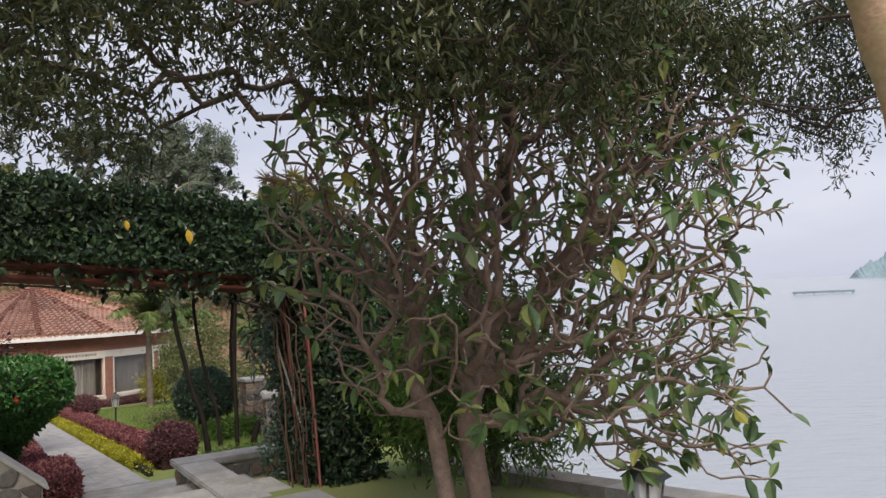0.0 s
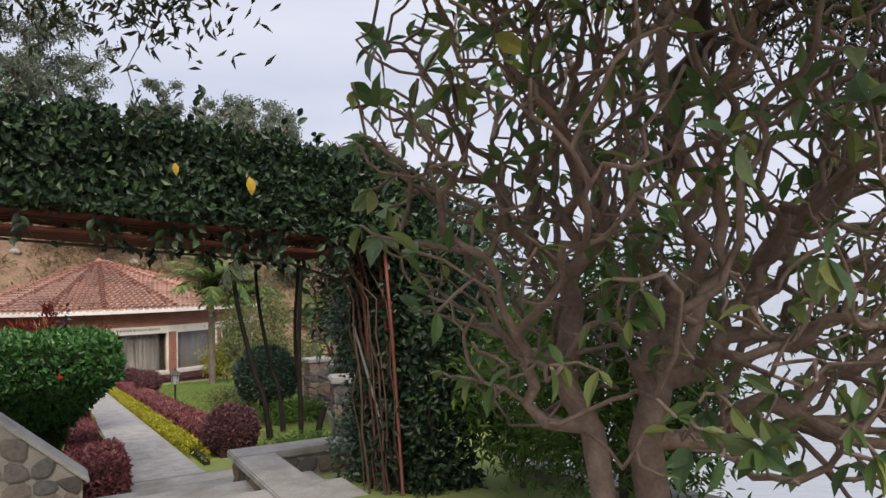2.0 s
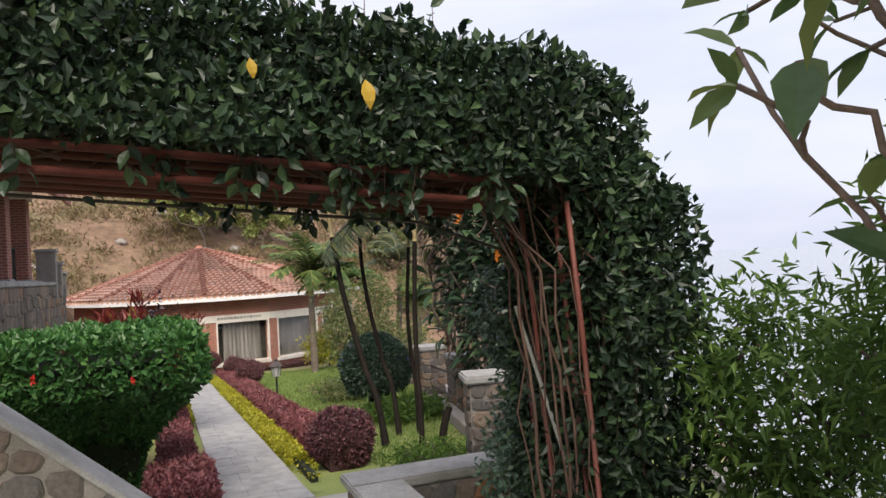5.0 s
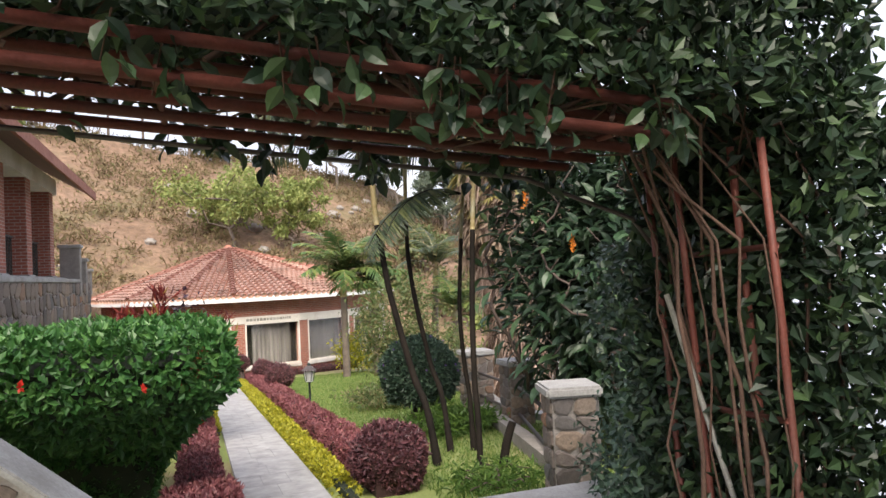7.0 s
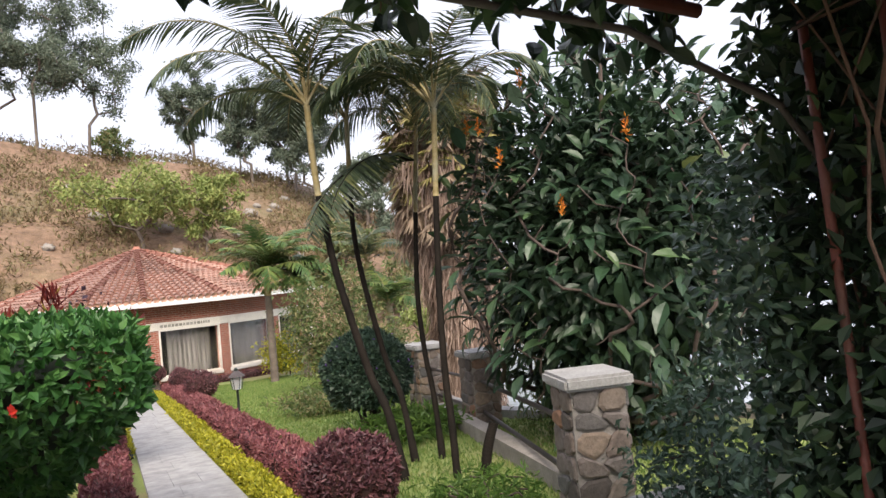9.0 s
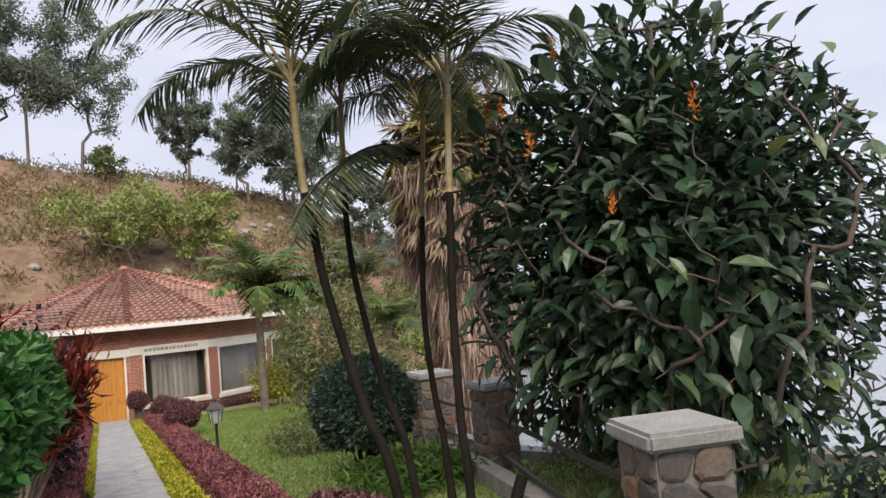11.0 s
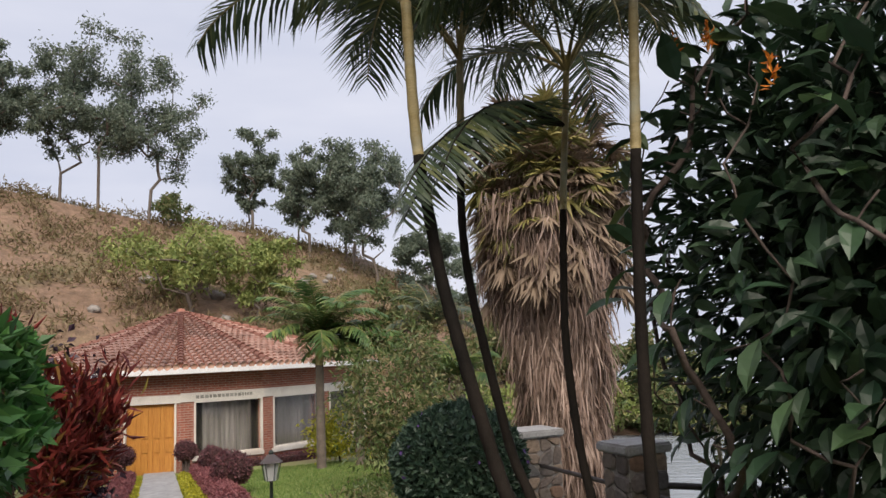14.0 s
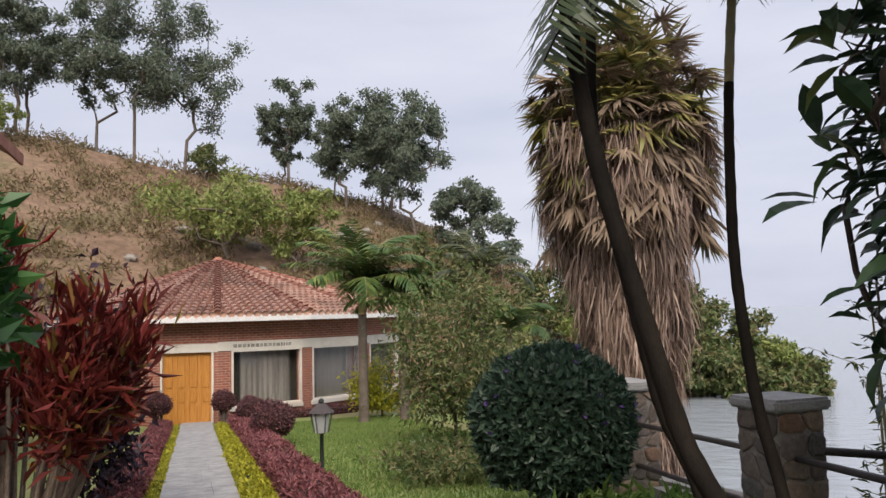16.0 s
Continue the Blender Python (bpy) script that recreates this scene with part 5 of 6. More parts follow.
feather_palm(-12.0, 28.6, 3.3, "small feather palm with bright fronds before the hall")
feather_palm(-11.1, 29.2, 2.8, "small feather palm beside its taller neighbour", 1.8)
feather_palm(-9.5, 31.0, 3.6, "feather palm with drooping grey-green fronds", 2.0, 13, (0.2, 0), "frond")
feather_palm(-8.4, 30.0, 2.0, "low feather palm at the lawn's far edge", 1.6, 11)


# ---- vine-covered arch ----
arch = thing("vine_arch", GARDEN, "red steel garden arch overgrown with a dense dark green vine", "garden arch")
A0, A1 = -6.0, -5.2
BL, BR = -3.4, 1.25


def beam_z(b):
    return 1.66 - (b - 0.2) * 0.085


for name, pts, r in [("beam", [(BL, a, beam_z(BL) + dz), (0.9, a, beam_z(0.9) + dz)], 0.022) for a in (A0, A0 + 0.28, A0 + 0.55, A1) for dz in (0.0, 0.12)]:
    tb = Tubes()
    tb.add(pts, r, 8)
    tb.done(name, MAT["rust"], arch)
for a, b0, b1 in ((A0, 1.32, 1.46), (A0 + 0.5, 1.28, 1.44), (A1, 1.34, 1.50), (A0 + 0.22, 1.36, 1.52), (A1, 1.55, 1.72)):
    tb = Tubes()
    tb.add([(b1, a, -0.9), (b0 + 0.05, a, 0.9), (b0, a, 1.6)], 0.016, 8)
    tb.done("leg", MAT["rust"], arch)
for z in (0.46, 1.15, -0.2):
    tb = Tubes()
    tb.add([(1.37, A0, z + 0.02), (1.37, A0 + 0.5, z)], 0.014, 6)
    tb.done("rung", MAT["rust"], arch)
for a in (A0, A1):
    tb = Tubes()
    tb.add([(BL, a, -0.6), (BL, a, beam_z(BL))], 0.022, 8)
    tb.done("leg", MAT["rust"], arch)
for b in np.arange(BL + 0.3, 0.9, 0.55):
    tb = Tubes()
    tb.add([(b, A0, beam_z(b) + 0.02), (b, A1, beam_z(b) + 0.02)], 0.014, 6)
    tb.done("cross_bar", MAT["rust"], arch)
tb = Tubes()
tb.add([(1.19, -5.52, 0.98), (1.40, -5.62, 0.1), (1.56, -5.70, -0.6)], 0.013, 6)
tb.done("loose_pipe", MAT["grey_pipe"], arch, "pale grey plastic pipe leaning on the legs")
tb = Tubes()
tb.add([(BL, A1 + 0.1, 1.95), (-1.0, A1 + 0.1, 1.72), (0.7, A1 + 0.08, 1.56), (1.3, A1 + 0.08, 1.35), (1.6, A1, 0.9)], 0.012, 6)
tb.done("bar", MAT["rail"], arch)
# woody vines: up the leg and along the beam
for i in range(18):
    tb = Tubes()
    b0, a0 = random.uniform(1.25, 1.95), random.uniform(A0, A1 + 0.1)
    pts = [(b0, a0, -0.85)]
    for z in np.arange(-0.3, 1.5, 0.3):
        pts.append((b0 - 0.10 * (z + 0.8) * random.uniform(0.6, 0.9) + random.uniform(-0.035, 0.035), a0 + random.uniform(-0.035, 0.035), z))
    reach = random.uniform(0.5, 3.8)
    bb = pts[-1][0]
    for k in range(7):
        bb -= reach / 7
        pts.append((bb, random.uniform(A0, A1), beam_z(bb) + random.uniform(-0.03, 0.35)))
    tb.add(pts, np.linspace(random.uniform(0.005, 0.013), 0.004, len(pts)), 6)
    tb.done("vine_stem", MAT["vine"], arch, "brown woody vine stem")
tb = Tubes()
for i in range(60):
    b = random.uniform(BL, 1.0)
    p = [(b, random.uniform(A0, A1), beam_z(b) + random.uniform(0, 0.1))]
    for k in range(3):
        p.append((p[-1][0] + random.uniform(-0.25, 0.25), min(A1, max(A0, p[-1][1] + random.uniform(-0.2, 0.2))), p[-1][2] + random.uniform(0.02, 0.22)))
    tb.add(p, np.linspace(0.012, 0.005, 4), 5)
tagged(tb.done("fine_vines", MAT["vine"], arch, "brown woody vine tangle"), kind="stuff")


def arch_foliage():
    # beam: rounded mass
    n = 24000
    pts, nrm = scatter_box(n, BL - 0.2, 1.85, A0 - 0.22, A1 + 0.25, 0, 0.78, (1, 1), 0.15)
    pts[:, 2] += np.array([beam_z(min(b, 1.2)) + 0.13 for b in pts[:, 0]])
    k = pts[:, 0] > 1.2
    pts[k, 2] -= (pts[k, 0] - 1.2) ** 2 * 0.7
    bush_leaves("leaves", pts, nrm, 0.07, MAT["arch_leaf"], arch, 0.55, 0.75, 0.16, kind="stuff")
    # thin inner fill, so that specks of sky come through
    n = 9000
    pos = np.stack([rng.uniform(BL, 1.7, n), rng.uniform(A0 - 0.1, A1 + 0.1, n), rng.uniform(0.16, 0.8, n)], 1)
    pos[:, 2] += np.array([beam_z(min(b, 1.2)) for b in pos[:, 0]])
    leaves("inner_leaves", pos, unit(rng.normal(size=(n, 3)) + (0, 0, -0.2)), rng.normal(size=(n, 3)) + (0, 0, 0.6), 0.09, 0.05, MAT["arch_leaf"], arch, kind="stuff")
    # right-hand column, leaning out to the lake side
    n = 12500
    pts, nrm = scatter_box(n, 1.46, 2.16, A0 - 0.25, A1 + 0.45, -0.9, 1.75, (1.0, 1.0), 0.2)
    keep = ~((nrm[:, 0] < 0) & (rng.random(n) < 0.5))
    bush_leaves("leaves", pts[keep], nrm[keep], 0.072, MAT["arch_leaf"], arch, 0.55, 0.75, 0.2, kind="stuff")
    n = 7500
    pos = np.stack([rng.uniform(1.34, 2.08, n), rng.uniform(A0, A1 + 0.3, n), rng.uniform(-0.9, 1.9, n)], 1)
    leaves("inner_leaves", pos, unit(rng.normal(size=(n, 3))), rng.normal(size=(n, 3)) + (0, 0, 0.6), 0.09, 0.05, MAT["arch_leaf"], arch, kind="stuff")
    # creeper over the garden side of the legs
    n = 2600
    pos = np.stack([1.28 + 0.5 * rng.random(n), A1 + 0.15 + 0.40 * rng.random(n), rng.uniform(-0.9, 1.25, n)], 1)
    pos[:, 0] += 0.10 * np.sin(pos[:, 2] * 5)
    way = unit(rng.normal(size=(n, 3)) + (-0.5, 0, -0.3))
    leaves("creeper_leaves", pos, way, rng.normal(size=(n, 3)) * 0.6 + (-0.6, -0.3, 0.7), 0.04 + 0.025 * rng.random(n), 0.03, MAT["ball"], arch, LEAF_BIG, "small grey-green creeper leaves", "stuff")
    # upright shoots on top and sprays under the beam
    tbs = Tubes()
    ps, ws = [], []
    for i in range(46):
        b, a = random.uniform(BL, 1.5), random.uniform(A0 - 0.1, A1)
        z = beam_z(min(b, 1.2)) + 0.88
        h = random.uniform(0.08, 0.34)
        q = [(b, a, z - 0.1), (b + random.uniform(-0.05, 0.05), a, z + h)]
        tbs.add(q, (0.004, 0.002), 4)
        for f in np.linspace(0.3, 1, 6):
            ps.append((b, a, z - 0.1 + (h + 0.1) * f))
            ws.append(unit((random.uniform(-1, 1), random.uniform(-1, 1), 0.5)))
    for i in range(80):
        b, a = random.uniform(BL, 0.9), random.choice((A0 - 0.1, A0, A1, A1 + 0.1, A1 + 0.2))
        z = beam_z(b) + 0.05
        h = random.uniform(0.05, 0.12 if a < A1 else 0.17)
        tbs.add([(b, a, z + 0.1), (b + random.uniform(-0.05, 0.05), a, z - h)], (0.004, 0.002), 4)
        for f in np.linspace(0.2, 1, 7):
            ps.append((b + random.uniform(-0.05, 0.05), a + random.uniform(-0.05, 0.05), z + 0.1 - (h + 0.1) * f))
            ws.append(unit((random.uniform(-1, 1), random.uniform(-1, 1), -0.6)))
    tagged(tbs.done("shoot_mass", MAT["vine"], arch), kind="stuff")
    leaves("shoot_leaves", ps, ws, rng.normal(size=(len(ps), 3)) + (0, 0, 1), 0.10, 0.055, MAT["arch_leaf"], arch, LEAF_BIG, kind="stuff")
    for p, L in (((0.08, -6.24, 2.2), 0.15), ((-0.47, -6.24, 2.28), 0.10)):
        leaves("yellowed_leaf", [p], [(0.15, -0.1, -1)], [(0, -1, 0.1)], L, L * 0.5, MAT["yellow_leaf"], arch, LEAF_BIG, "single yellowed leaf")


arch_foliage()


# ---- small tree with bare candelabra branches beside the walk ----
def candelabra_tree():
    x, y = -0.05, 4.95
    base = ground(x, y) - 0.1
    t = thing("candelabra_tree", pose(x, y, base), "small many-branched grey tree with sparse green leaves", "tree")
    c = np.array((0.50, 0.0, 2.0 - base))
    rad = np.array((1.66, 1.45, 1.60))
    n = 3100
    d = unit(rng.normal(size=(n, 3)))
    r = 0.25 + 0.75 * rng.random((n, 1)) ** 0.55
    tg = c + d * r * rad
    tg = tg[(tg[:, 2] > 0.60 - base + 0.35 * (np.hypot(tg[:, 0], tg[:, 1]) < 0.45))]
    f1 = np.array((-0.10, -0.02, 0.68 - base))
    f2 = np.array((0.13, 0.03, 0.62 - base))
    low = np.stack([rng.uniform(0.9, 1.95, 260), rng.uniform(-0.6, 0.6, 260), rng.uniform(0.32, 1.2, 260) - base], 1)
    tg = np.concatenate([tg, low])
    one = tg[:, 0] < 0.1
    allp, allw = [], []
    for nm, roots, sel in (("trunk", [(0.03, 0, -0.1), (-0.03, 0, 0.5), tuple(f1)], one), ("trunk", [(0.20, 0.05, -0.1), (0.18, 0.04, 0.5), tuple(f2)], ~one)):
        tb, tips, ways = grow(roots, tg[sel], 0.3, 0.0066, 2.75, 0.55, 7)
        tb.done(nm, MAT["bark"], t, "smooth grey-brown trunk and forking branches")
        allp.append(tips)
        allw.append(ways)
    tips, ways = np.concatenate(allp), np.concatenate(allw)
    shapes = []
    for k in range(3):
        o = leaves("leaf", [(0, 0, 0)], [(0, 1, 0)], [(0, 0, 1)], 1.0, 0.42 + 0.05 * k, MAT["tree_leaf"], None, LEAF_BIG)
        shapes.append(o.data)
        bpy.data.objects.remove(o)
    outer = np.linalg.norm((tips - c) / rad, axis=1)
    order = np.argsort(-outer + rng.normal(size=len(outer)) * 0.2)
    m = 2700
    k = rng.integers(0, len(tips), m)
    L = 0.07 + 0.08 * rng.random(m)
    leaves("small_leaves", tips[k], unit(ways[k] * 0.5 + rng.normal(size=(m, 3)) * 0.6 + (0, 0, -0.3)), rng.normal(size=(m, 3)) * 0.5 + (0, 0, 1), L, L * 0.4, MAT["frond_bright"], t, LEAF_BIG, kind="stuff")
    made = 0
    for i in order:
        for k in range(random.choice((1, 2, 3))):
            if made >= 300:
                return
            q = ways[i]
            yv = unit(q * 0.5 + rng.normal(size=3) * 0.55 + (0, 0, -0.45))
            zv = unit((0, 0, 1.0) + rng.normal(size=3) * 0.5)
            xv = unit(np.cross(yv, zv))
            zv = np.cross(xv, yv)
            s = random.uniform(0.11, 0.18)
            ob = new("leaf", shapes[made % 3])
            ob.parent = t
            e = tips[i]
            ob.matrix_local = Matrix(((*[v[0] * s for v in (xv, yv, zv)], e[0]), (*[v[1] * s for v in (xv, yv, zv)], e[1]), (*[v[2] * s for v in (xv, yv, zv)], e[2]), (0, 0, 0, 1)))
            made += 1


candelabra_tree()


# ---- fine-leaved tree whose canopy hangs over the walk ----
def canopy_tree():
    x, y = 0.35, 7.3
    base = ground(x, y)
    t = thing("canopy_tree", pose(x, y, base), "dark spreading tree with fine leaves hanging over the walk", "tree")
    n = 230
    left = np.stack([rng.uniform(-2.9, 0.6, n), rng.uniform(-4.9, -2.9, n), 2.53 + 0.85 * rng.random(n) ** 1.2], 1)
    right = np.stack([rng.uniform(0.0, 3.1, n), rng.uniform(-3.4, -0.9, n), 2.50 + 1.5 * rng.random(n) ** 1.2], 1)
    tg = np.concatenate([left, right]) + rng.normal(size=(2 * n, 3)) * 0.12
    tg[:, 2] -= base
    tb, tips, ways = grow([(0, 0, -0.3), (-0.05, 0, 1.2), (-0.2, -0.2, 2.2 - base)], tg, 0.5, 0.006, 2.3, 0.4, 7)
    tb.done("trunk", MAT["bark_dark"], t, "dark twisting trunk and limbs")
    m = 74000
    k = rng.integers(0, len(tips), m)
    off = rng.normal(size=(m, 3)) * (0.15, 0.15, 0.11)
    pos = tips[k] + off
    way = unit(rng.normal(size=(m, 3)) * 0.7 + (0, 0, -0.7))
    leaves("crown", pos, way, rng.normal(size=(m, 3)), 0.045 + 0.025 * rng.random(m), 0.016, MAT["fine_leaf"], t, kind="stuff")
    tb = Tubes()
    ps, ws = [], []
    for i in rng.integers(0, len(tips), 130):
        p = tips[i]
        q = [p]
        for s in range(5):
            q.append(q[-1] + np.array((random.uniform(-0.08, 0.08), random.uniform(-0.08, 0.08), -random.uniform(0.03, 0.13))))
            for j in range(6):
                ps.append(q[-1] + rng.normal(size=3) * 0.02)
                ws.append(unit(rng.normal(size=3) + (0, 0, -0.6)))
        tb.add(q, 0.0025, 4)
    tagged(tb.done("hanging_spray", MAT["bark_dark"], t), kind="stuff")
    leaves("twig_leaves", ps, ws, rng.normal(size=(len(ps), 3)), 0.06, 0.015, MAT["fine_leaf"], t, kind="stuff")


canopy_tree()

# leaning palm stem close to the walk
op = thing("leaning_palm", Matrix.Translation((1.64, 1.95, -0.4)), "leaning orange and green ringed palm stem", "palm tree")
ringed_stem(op, [(0.13, 0, -0.1), (-0.18, 0, 1.2), (-0.50, 0, 2.5), (-0.9, -0.02, 4.2)], 0.085, 0.085, 0.0, "stem_orange", "stem_orange")

# feathery shrubs and hedge plants between the arch and the lake
soft_bush("feathery_shrub", "soft feathery green shrub beside the walk", 0.25, 7.0, None, (0.75, 0.7, 0.95), 9000, 0.10, "feathery", 0.16, clumps=60)
soft_bush("feathery_shrub", "soft green shrub at the arch's foot", -0.45, 8.2, None, (0.55, 0.6, 0.75), 4500, 0.09, "feathery", 0.3, clumps=50)
soft_bush("bamboo_shrub", "thin twiggy bamboo with small leaves by the lake", 0.5, 9.3, None, (0.9, 0.9, 1.7), 2600, 0.10, "bamboo_leaf", 0.2, clumps=60, inner=0.25)
soft_bush("creeper_shrub", "pale grey-green creeper round the stone pillar", -2.0, 10.35, None, (0.55, 0.5, 0.55), 3600, 0.06, "ball", 0.5, clumps=34)


def bamboo(x, y, z, h, label, n=5):
    t = thing("bamboo", pose(x, y, z), label, "bamboo", "lakeside bamboo")
    for i in range(n):
        tb = Tubes()
        lean = Vector((random.uniform(-0.15, 0.15), random.uniform(-0.2, 0.2), 1)) * h * random.uniform(0.6, 1.0)
        o = Vector((random.uniform(-0.25, 0.25), random.uniform(-0.25, 0.25), 0))
        tb.add([o, o + lean * 0.5, o + lean + Vector((0.1, 0, 0))], (0.026, 0.02, 0.006), 7)
        tb.done("cane", MAT["stem_pale"], t)
        ps, ws = [], []
        tw = Tubes()
        for f in np.linspace(0.25, 1, 14):
            p = o + lean * f
            d = Vector((random.uniform(-1, 1), random.uniform(-1, 1), random.uniform(0.1, 0.6))) * random.uniform(0.2, 0.5)
            tw.add([p, p + d], (0.004, 0.002), 4)
            for g in np.linspace(0.3, 1, 7):
                ps.append(p + d * g)
                ws.append(unit((random.uniform(-1, 1), random.uniform(-1, 1), random.uniform(-0.8, 0.2))))
        tagged(tw.done("twigs", MAT["stem_pale"], t), kind="stuff")
        leaves("leaves", ps, ws, rng.normal(size=(len(ps), 3)) + (0, 0, 0.5), 0.10, 0.018, MAT["bamboo_leaf"], t, kind="stuff")


bamboo(-2.9, 17.2, -3.0, 4.2, "thin yellow bamboo canes beside the lake railing")
bamboo(-1.6, 16.6, -3.0, 3.6, "sparse bamboo canes over the water")
bamboo(-2.2, 18.4, -3.3, 3.0, "low bamboo tuft at the water's edge", 6)
soft_bush("bamboo_shrub", "leafy bamboo bush below the lakeside pillar", -2.7, 16.4, -2.9, (0.9, 0.9, 1.15), 3000, 0.10, "bamboo_leaf", 0.2, clumps=50)


# ---- trees on the hill and across the bay ----
def hill_tree(x, y, height, spread, label, name="eucalyptus", mat="euc", n=2600, leaf=0.42, clumps=24, crown=0.55, z=None, group="trees on the hill", stem=0.035, flat=1.0, bark="bark_euc"):
    base = ground(x, y) if z is None else z
    t = thing(name, pose(x, y, base), label, "tree", group)
    d = unit(rng.normal(size=(clumps, 3)))
    rr = 0.35 + 0.6 * rng.random((clumps, 1))
    cz = height * (1 - crown / 2)
    cl = d * rr * (spread, spread, height * crown / 2 * flat) + (0, 0, cz)
    tb, tips, ways = grow([(0, 0, -0.5), (random.uniform(-.1, .1), random.uniform(-.1, .1), height * (1 - crown) * 0.4), (random.uniform(-.25, .25), random.uniform(-.25, .25), height * (1 - crown) * 0.95)], cl, 0.5, stem, 2.4, 0.45, 6)
    tb.done("trunk", MAT[bark], t)
    k = rng.integers(0, clumps, n)
    off = rng.normal(size=(n, 3)) * (spread * 0.088, spread * 0.088, spread * 0.07)
    pos = cl[k] + off
    way = unit(rng.normal(size=(n, 3)) + (0, 0, -0.5))
    L = leaf * (0.6 + 0.8 * rng.random(n))
    leaves("crown", pos, way, rng.normal(size=(n, 3)), L, L * 0.45, MAT[mat], t, kind="stuff")


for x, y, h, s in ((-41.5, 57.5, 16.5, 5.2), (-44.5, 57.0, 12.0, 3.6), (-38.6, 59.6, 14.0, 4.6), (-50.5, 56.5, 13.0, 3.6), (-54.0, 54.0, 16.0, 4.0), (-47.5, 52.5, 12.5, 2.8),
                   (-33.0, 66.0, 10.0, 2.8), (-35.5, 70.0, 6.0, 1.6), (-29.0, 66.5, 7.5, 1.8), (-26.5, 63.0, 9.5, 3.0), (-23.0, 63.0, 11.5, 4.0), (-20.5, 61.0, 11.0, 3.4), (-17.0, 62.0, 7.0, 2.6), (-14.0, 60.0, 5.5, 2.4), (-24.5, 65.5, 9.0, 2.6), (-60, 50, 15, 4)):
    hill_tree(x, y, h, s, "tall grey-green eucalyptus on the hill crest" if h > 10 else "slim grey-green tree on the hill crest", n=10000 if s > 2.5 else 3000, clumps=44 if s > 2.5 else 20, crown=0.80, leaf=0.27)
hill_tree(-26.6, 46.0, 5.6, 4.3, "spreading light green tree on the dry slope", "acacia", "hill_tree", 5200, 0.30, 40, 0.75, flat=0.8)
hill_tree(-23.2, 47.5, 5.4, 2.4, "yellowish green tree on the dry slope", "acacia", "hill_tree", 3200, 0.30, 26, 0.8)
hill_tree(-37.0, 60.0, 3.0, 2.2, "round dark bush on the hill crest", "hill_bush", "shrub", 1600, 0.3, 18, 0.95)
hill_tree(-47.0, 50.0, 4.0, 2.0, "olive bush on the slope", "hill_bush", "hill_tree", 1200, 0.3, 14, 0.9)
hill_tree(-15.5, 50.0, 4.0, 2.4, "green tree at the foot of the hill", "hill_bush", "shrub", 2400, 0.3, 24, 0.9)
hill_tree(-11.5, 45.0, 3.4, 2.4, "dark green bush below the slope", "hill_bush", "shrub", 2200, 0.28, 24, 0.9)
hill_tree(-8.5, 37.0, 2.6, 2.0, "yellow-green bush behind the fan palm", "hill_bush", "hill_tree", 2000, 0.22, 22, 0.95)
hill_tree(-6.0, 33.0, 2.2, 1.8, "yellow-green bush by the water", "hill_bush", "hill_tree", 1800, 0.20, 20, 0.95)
for i, (x, y, h, s) in enumerate(((-6.5, 50.5, 5.0, 3.0), (-3.5, 50.5, 5.2, 3.0), (-1.0, 50.5, 4.6, 2.6), (1.0, 50.2, 3.2, 1.9), (-9.5, 51, 5.4, 3.0), (-2.2, 49.3, 3.0, 2.4), (-5.2, 49.0, 2.8, 2.4), (2.6, 50.4, 2.6, 1.6), (-0.2, 49.2, 2.8, 2.0))):
    hill_tree(x, y, h, s, "leafy green tree on the spit across the bay", "shore_tree", "shrub" if i % 3 else "hill_tree", 6500, 0.28, 50, 0.92, group="trees on the spit", bark="bark_dark")

# dry scrub over the slope, in one piece
ps = []
while len(ps) < 2800:
    r, g = random.uniform(36, 68), radians(random.uniform(-2, 62))
    x, y = -5 - r * math.sin(g), 10.6 + r * math.cos(g)
    if ground(x, y) > -2.2 and noise.noise(Vector((x * 0.2, y * 0.2, 3))) > -0.15:
        ps.append((x, y, ground(x, y)))
cl = np.repeat(np.array(ps), 16, 0)
m = len(cl)
sz = np.repeat(0.25 + 0.5 * rng.random(len(ps)) ** 2, 16)
cl = cl + rng.normal(size=(m, 3)) * np.stack([sz, sz, sz * 0.5], 1) + np.stack([0 * sz, 0 * sz, sz * 0.6], 1)
scrub = leaves("dry_scrub", cl, unit(rng.normal(size=(m, 3)) + (0, 0, 0.8)), rng.normal(size=(m, 3)), 0.25 + 0.2 * rng.random(m), 0.10, MAT["dry_shrub"])
tagged(scrub, "dry brown and olive scrub scattered on the slope", "scrub", kind="stuff")
# boulders on the slope
for i in range(26):
    r, g = random.uniform(38, 56), radians(random.uniform(18, 52))
    x, y = -5 - r * math.sin(g), 10.6 + r * math.cos(g)
    s = random.uniform(0.2, 0.55)
    b = blob("boulder", (0, 0, 0), (s, s * 0.8, s * 0.7), MAT["mortar"], None, 0.5)
    b.location = (x, y, ground(x, y) + 0.1)
    tagged(b, "pale weathered boulder on the dry slope", "rock", "boulders on the slope")

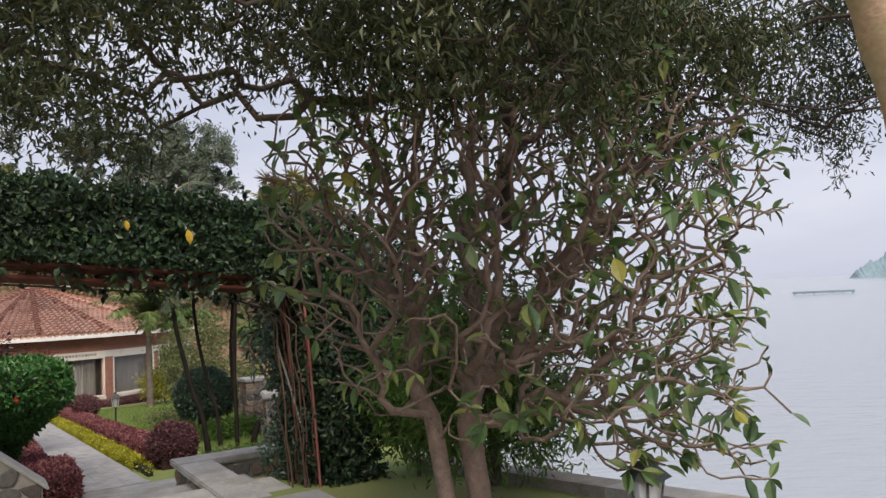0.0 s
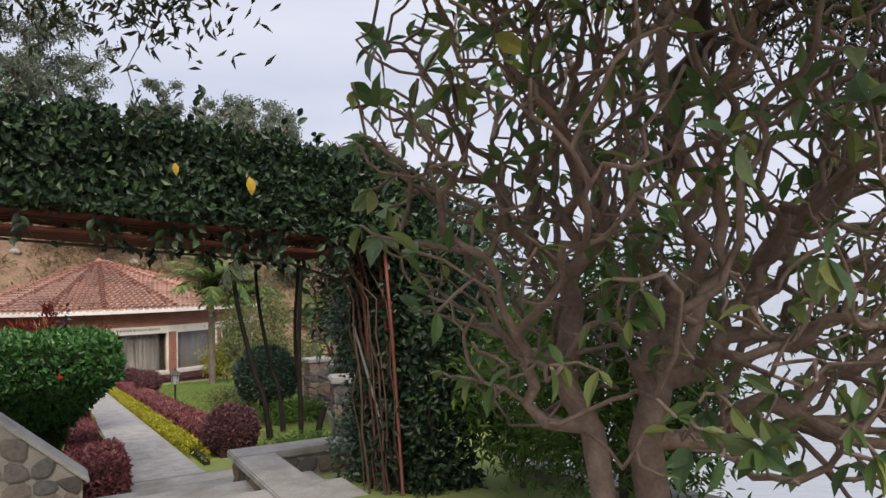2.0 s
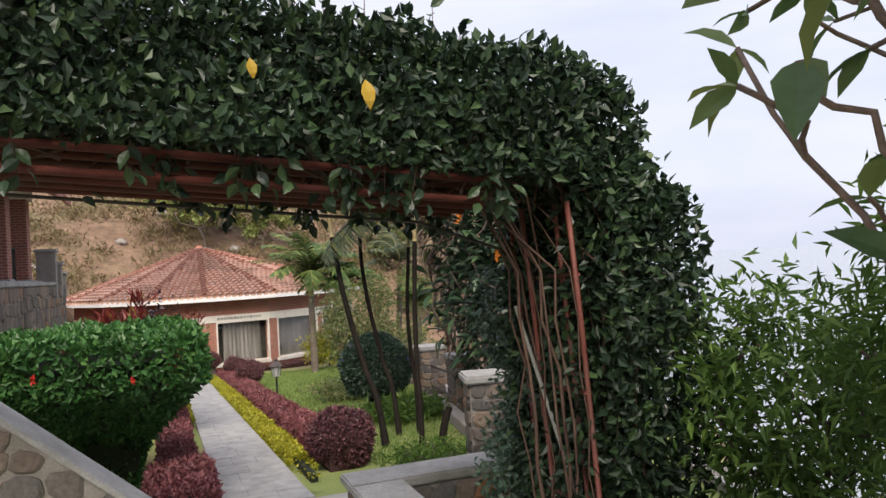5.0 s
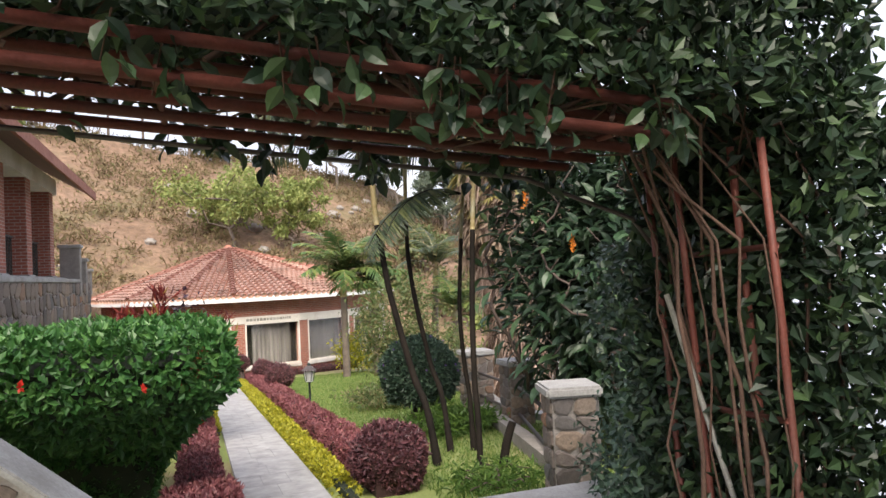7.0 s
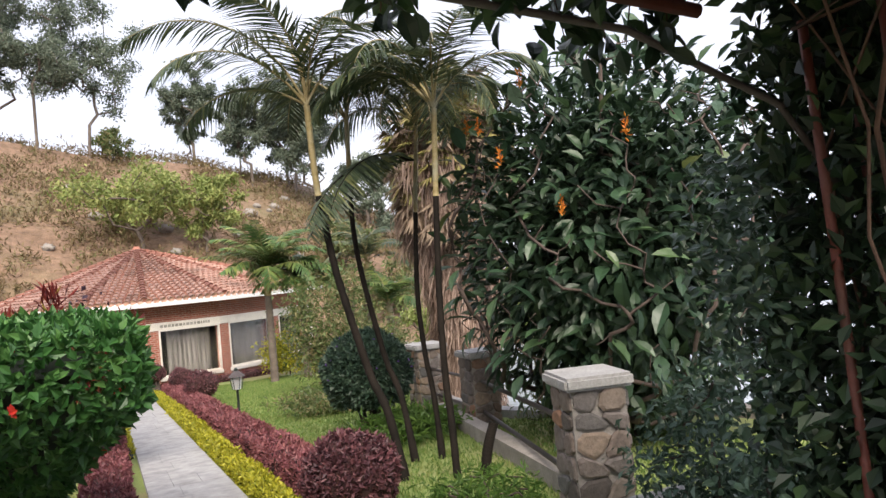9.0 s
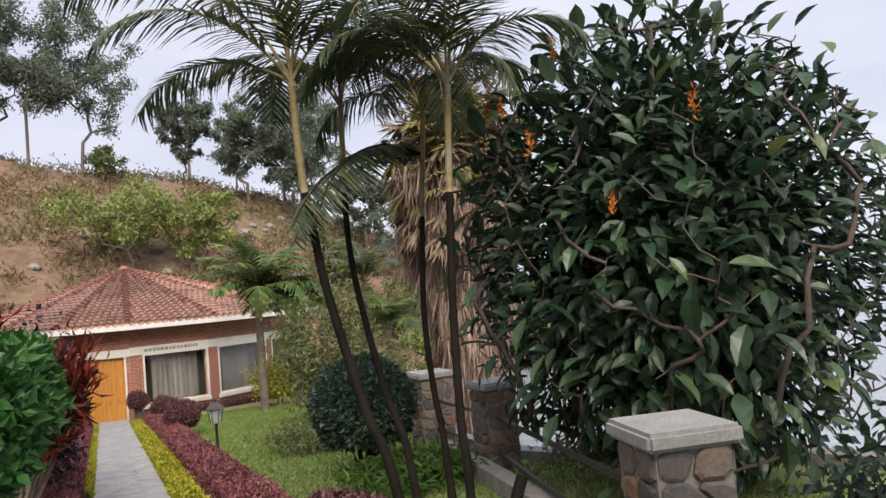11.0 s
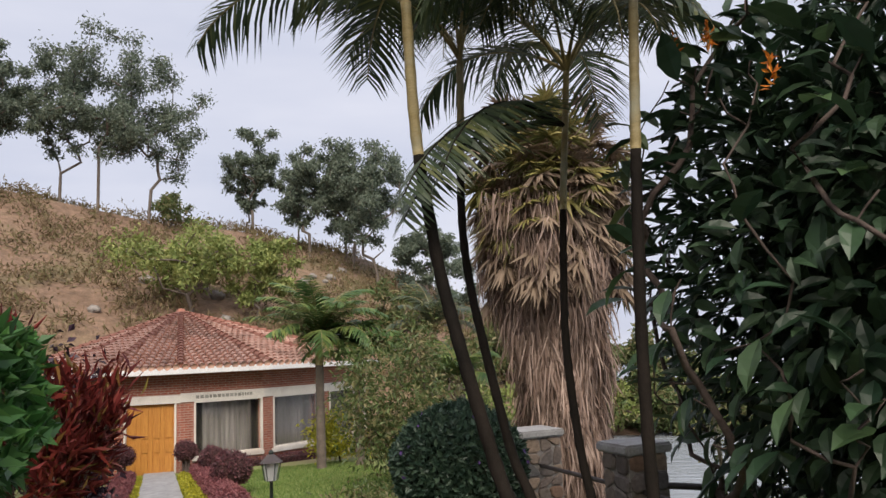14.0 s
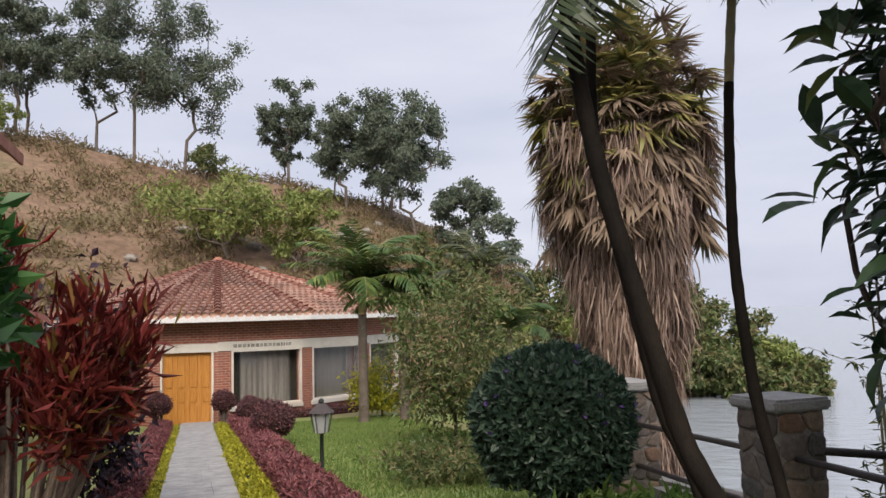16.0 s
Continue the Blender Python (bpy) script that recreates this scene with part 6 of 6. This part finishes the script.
# far island and pier, the haze painted into their colour
def far_shore(name, x, y, length, height, label, turn=0, knots=60):
    t = thing(name, pose(x, y, LAKE, 0, 0, turn), label, "island", kind="structure")
    bm = bmesh.new()
    rows = []
    for i in range(knots + 1):
        f = i / knots
        h = height * math.sin(math.pi * min(1, f * 1.15 + 0.0)) ** 0.5 * (0.65 + 0.5 * abs(noise.noise(Vector((f * 22, 0, height))))) if 0 < f < 0.87 else 0.02
        xx = (f - 0.5) * length
        rows.append([bm.verts.new((xx, yy, zz)) for yy, zz in ((-12, -0.5), (-4, h * 0.75), (0, h), (12, -0.5))])
    for p, q in zip(rows, rows[1:]):
        for i in range(3):
            bm.faces.new((p[i], q[i], q[i + 1], p[i + 1]))
    part("woods", bm, MAT["far_haze"], t)


far_shore("island", 528, 890, 150, 36, "hazy wooded island far out on the lake", 190)
pier = thing("pier", pose(106, 214, LAKE, 0, 0, -24), "long low pier far out on the lake", "pier", kind="structure")
part("deck", boxed(-8, -1, 0.4, 8, 1, 1.0, 0.05), MAT["far_haze"], pier)
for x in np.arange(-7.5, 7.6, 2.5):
    part("pile", boxed(x - 0.15, -0.8, -1, x + 0.15, -0.5, 0.5), MAT["far_haze"], pier)

# ---- lawn blades ----
n = 60000
aa, bb = rng.uniform(-2.0, 19.0, n), rng.uniform(1.4, 5.2, n)
k = np.array([b < shore_b(a) - 0.1 for a, b in zip(aa, bb)])
aa, bb = aa[k], bb[k]
pos = np.array([W(a, b, walk_z(a) - 0.01) for a, b in zip(aa, bb)])
m = len(pos)
g = leaves("grass", pos, unit(rng.normal(size=(m, 3)) * 0.45 + (0, 0, 1)), rng.normal(size=(m, 3)), 0.04 + 0.04 * rng.random(m), 0.014, MAT["grass"])
tagged(g, "short green lawn grass with straw patches", "grass", kind="stuff")
n = 9000
pos = np.array([W(a, b, walk_z(a) - 0.01) for a, b in zip(rng.uniform(-3.0, 8.0, n), rng.uniform(-3.4, -1.2, n))])
g = leaves("grass", pos, unit(rng.normal(size=(n, 3)) * 0.45 + (0, 0, 1)), rng.normal(size=(n, 3)), 0.04 + 0.04 * rng.random(n), 0.014, MAT["grass"])
tagged(g, "grass strip beside the path and hedge", "grass", kind="stuff")
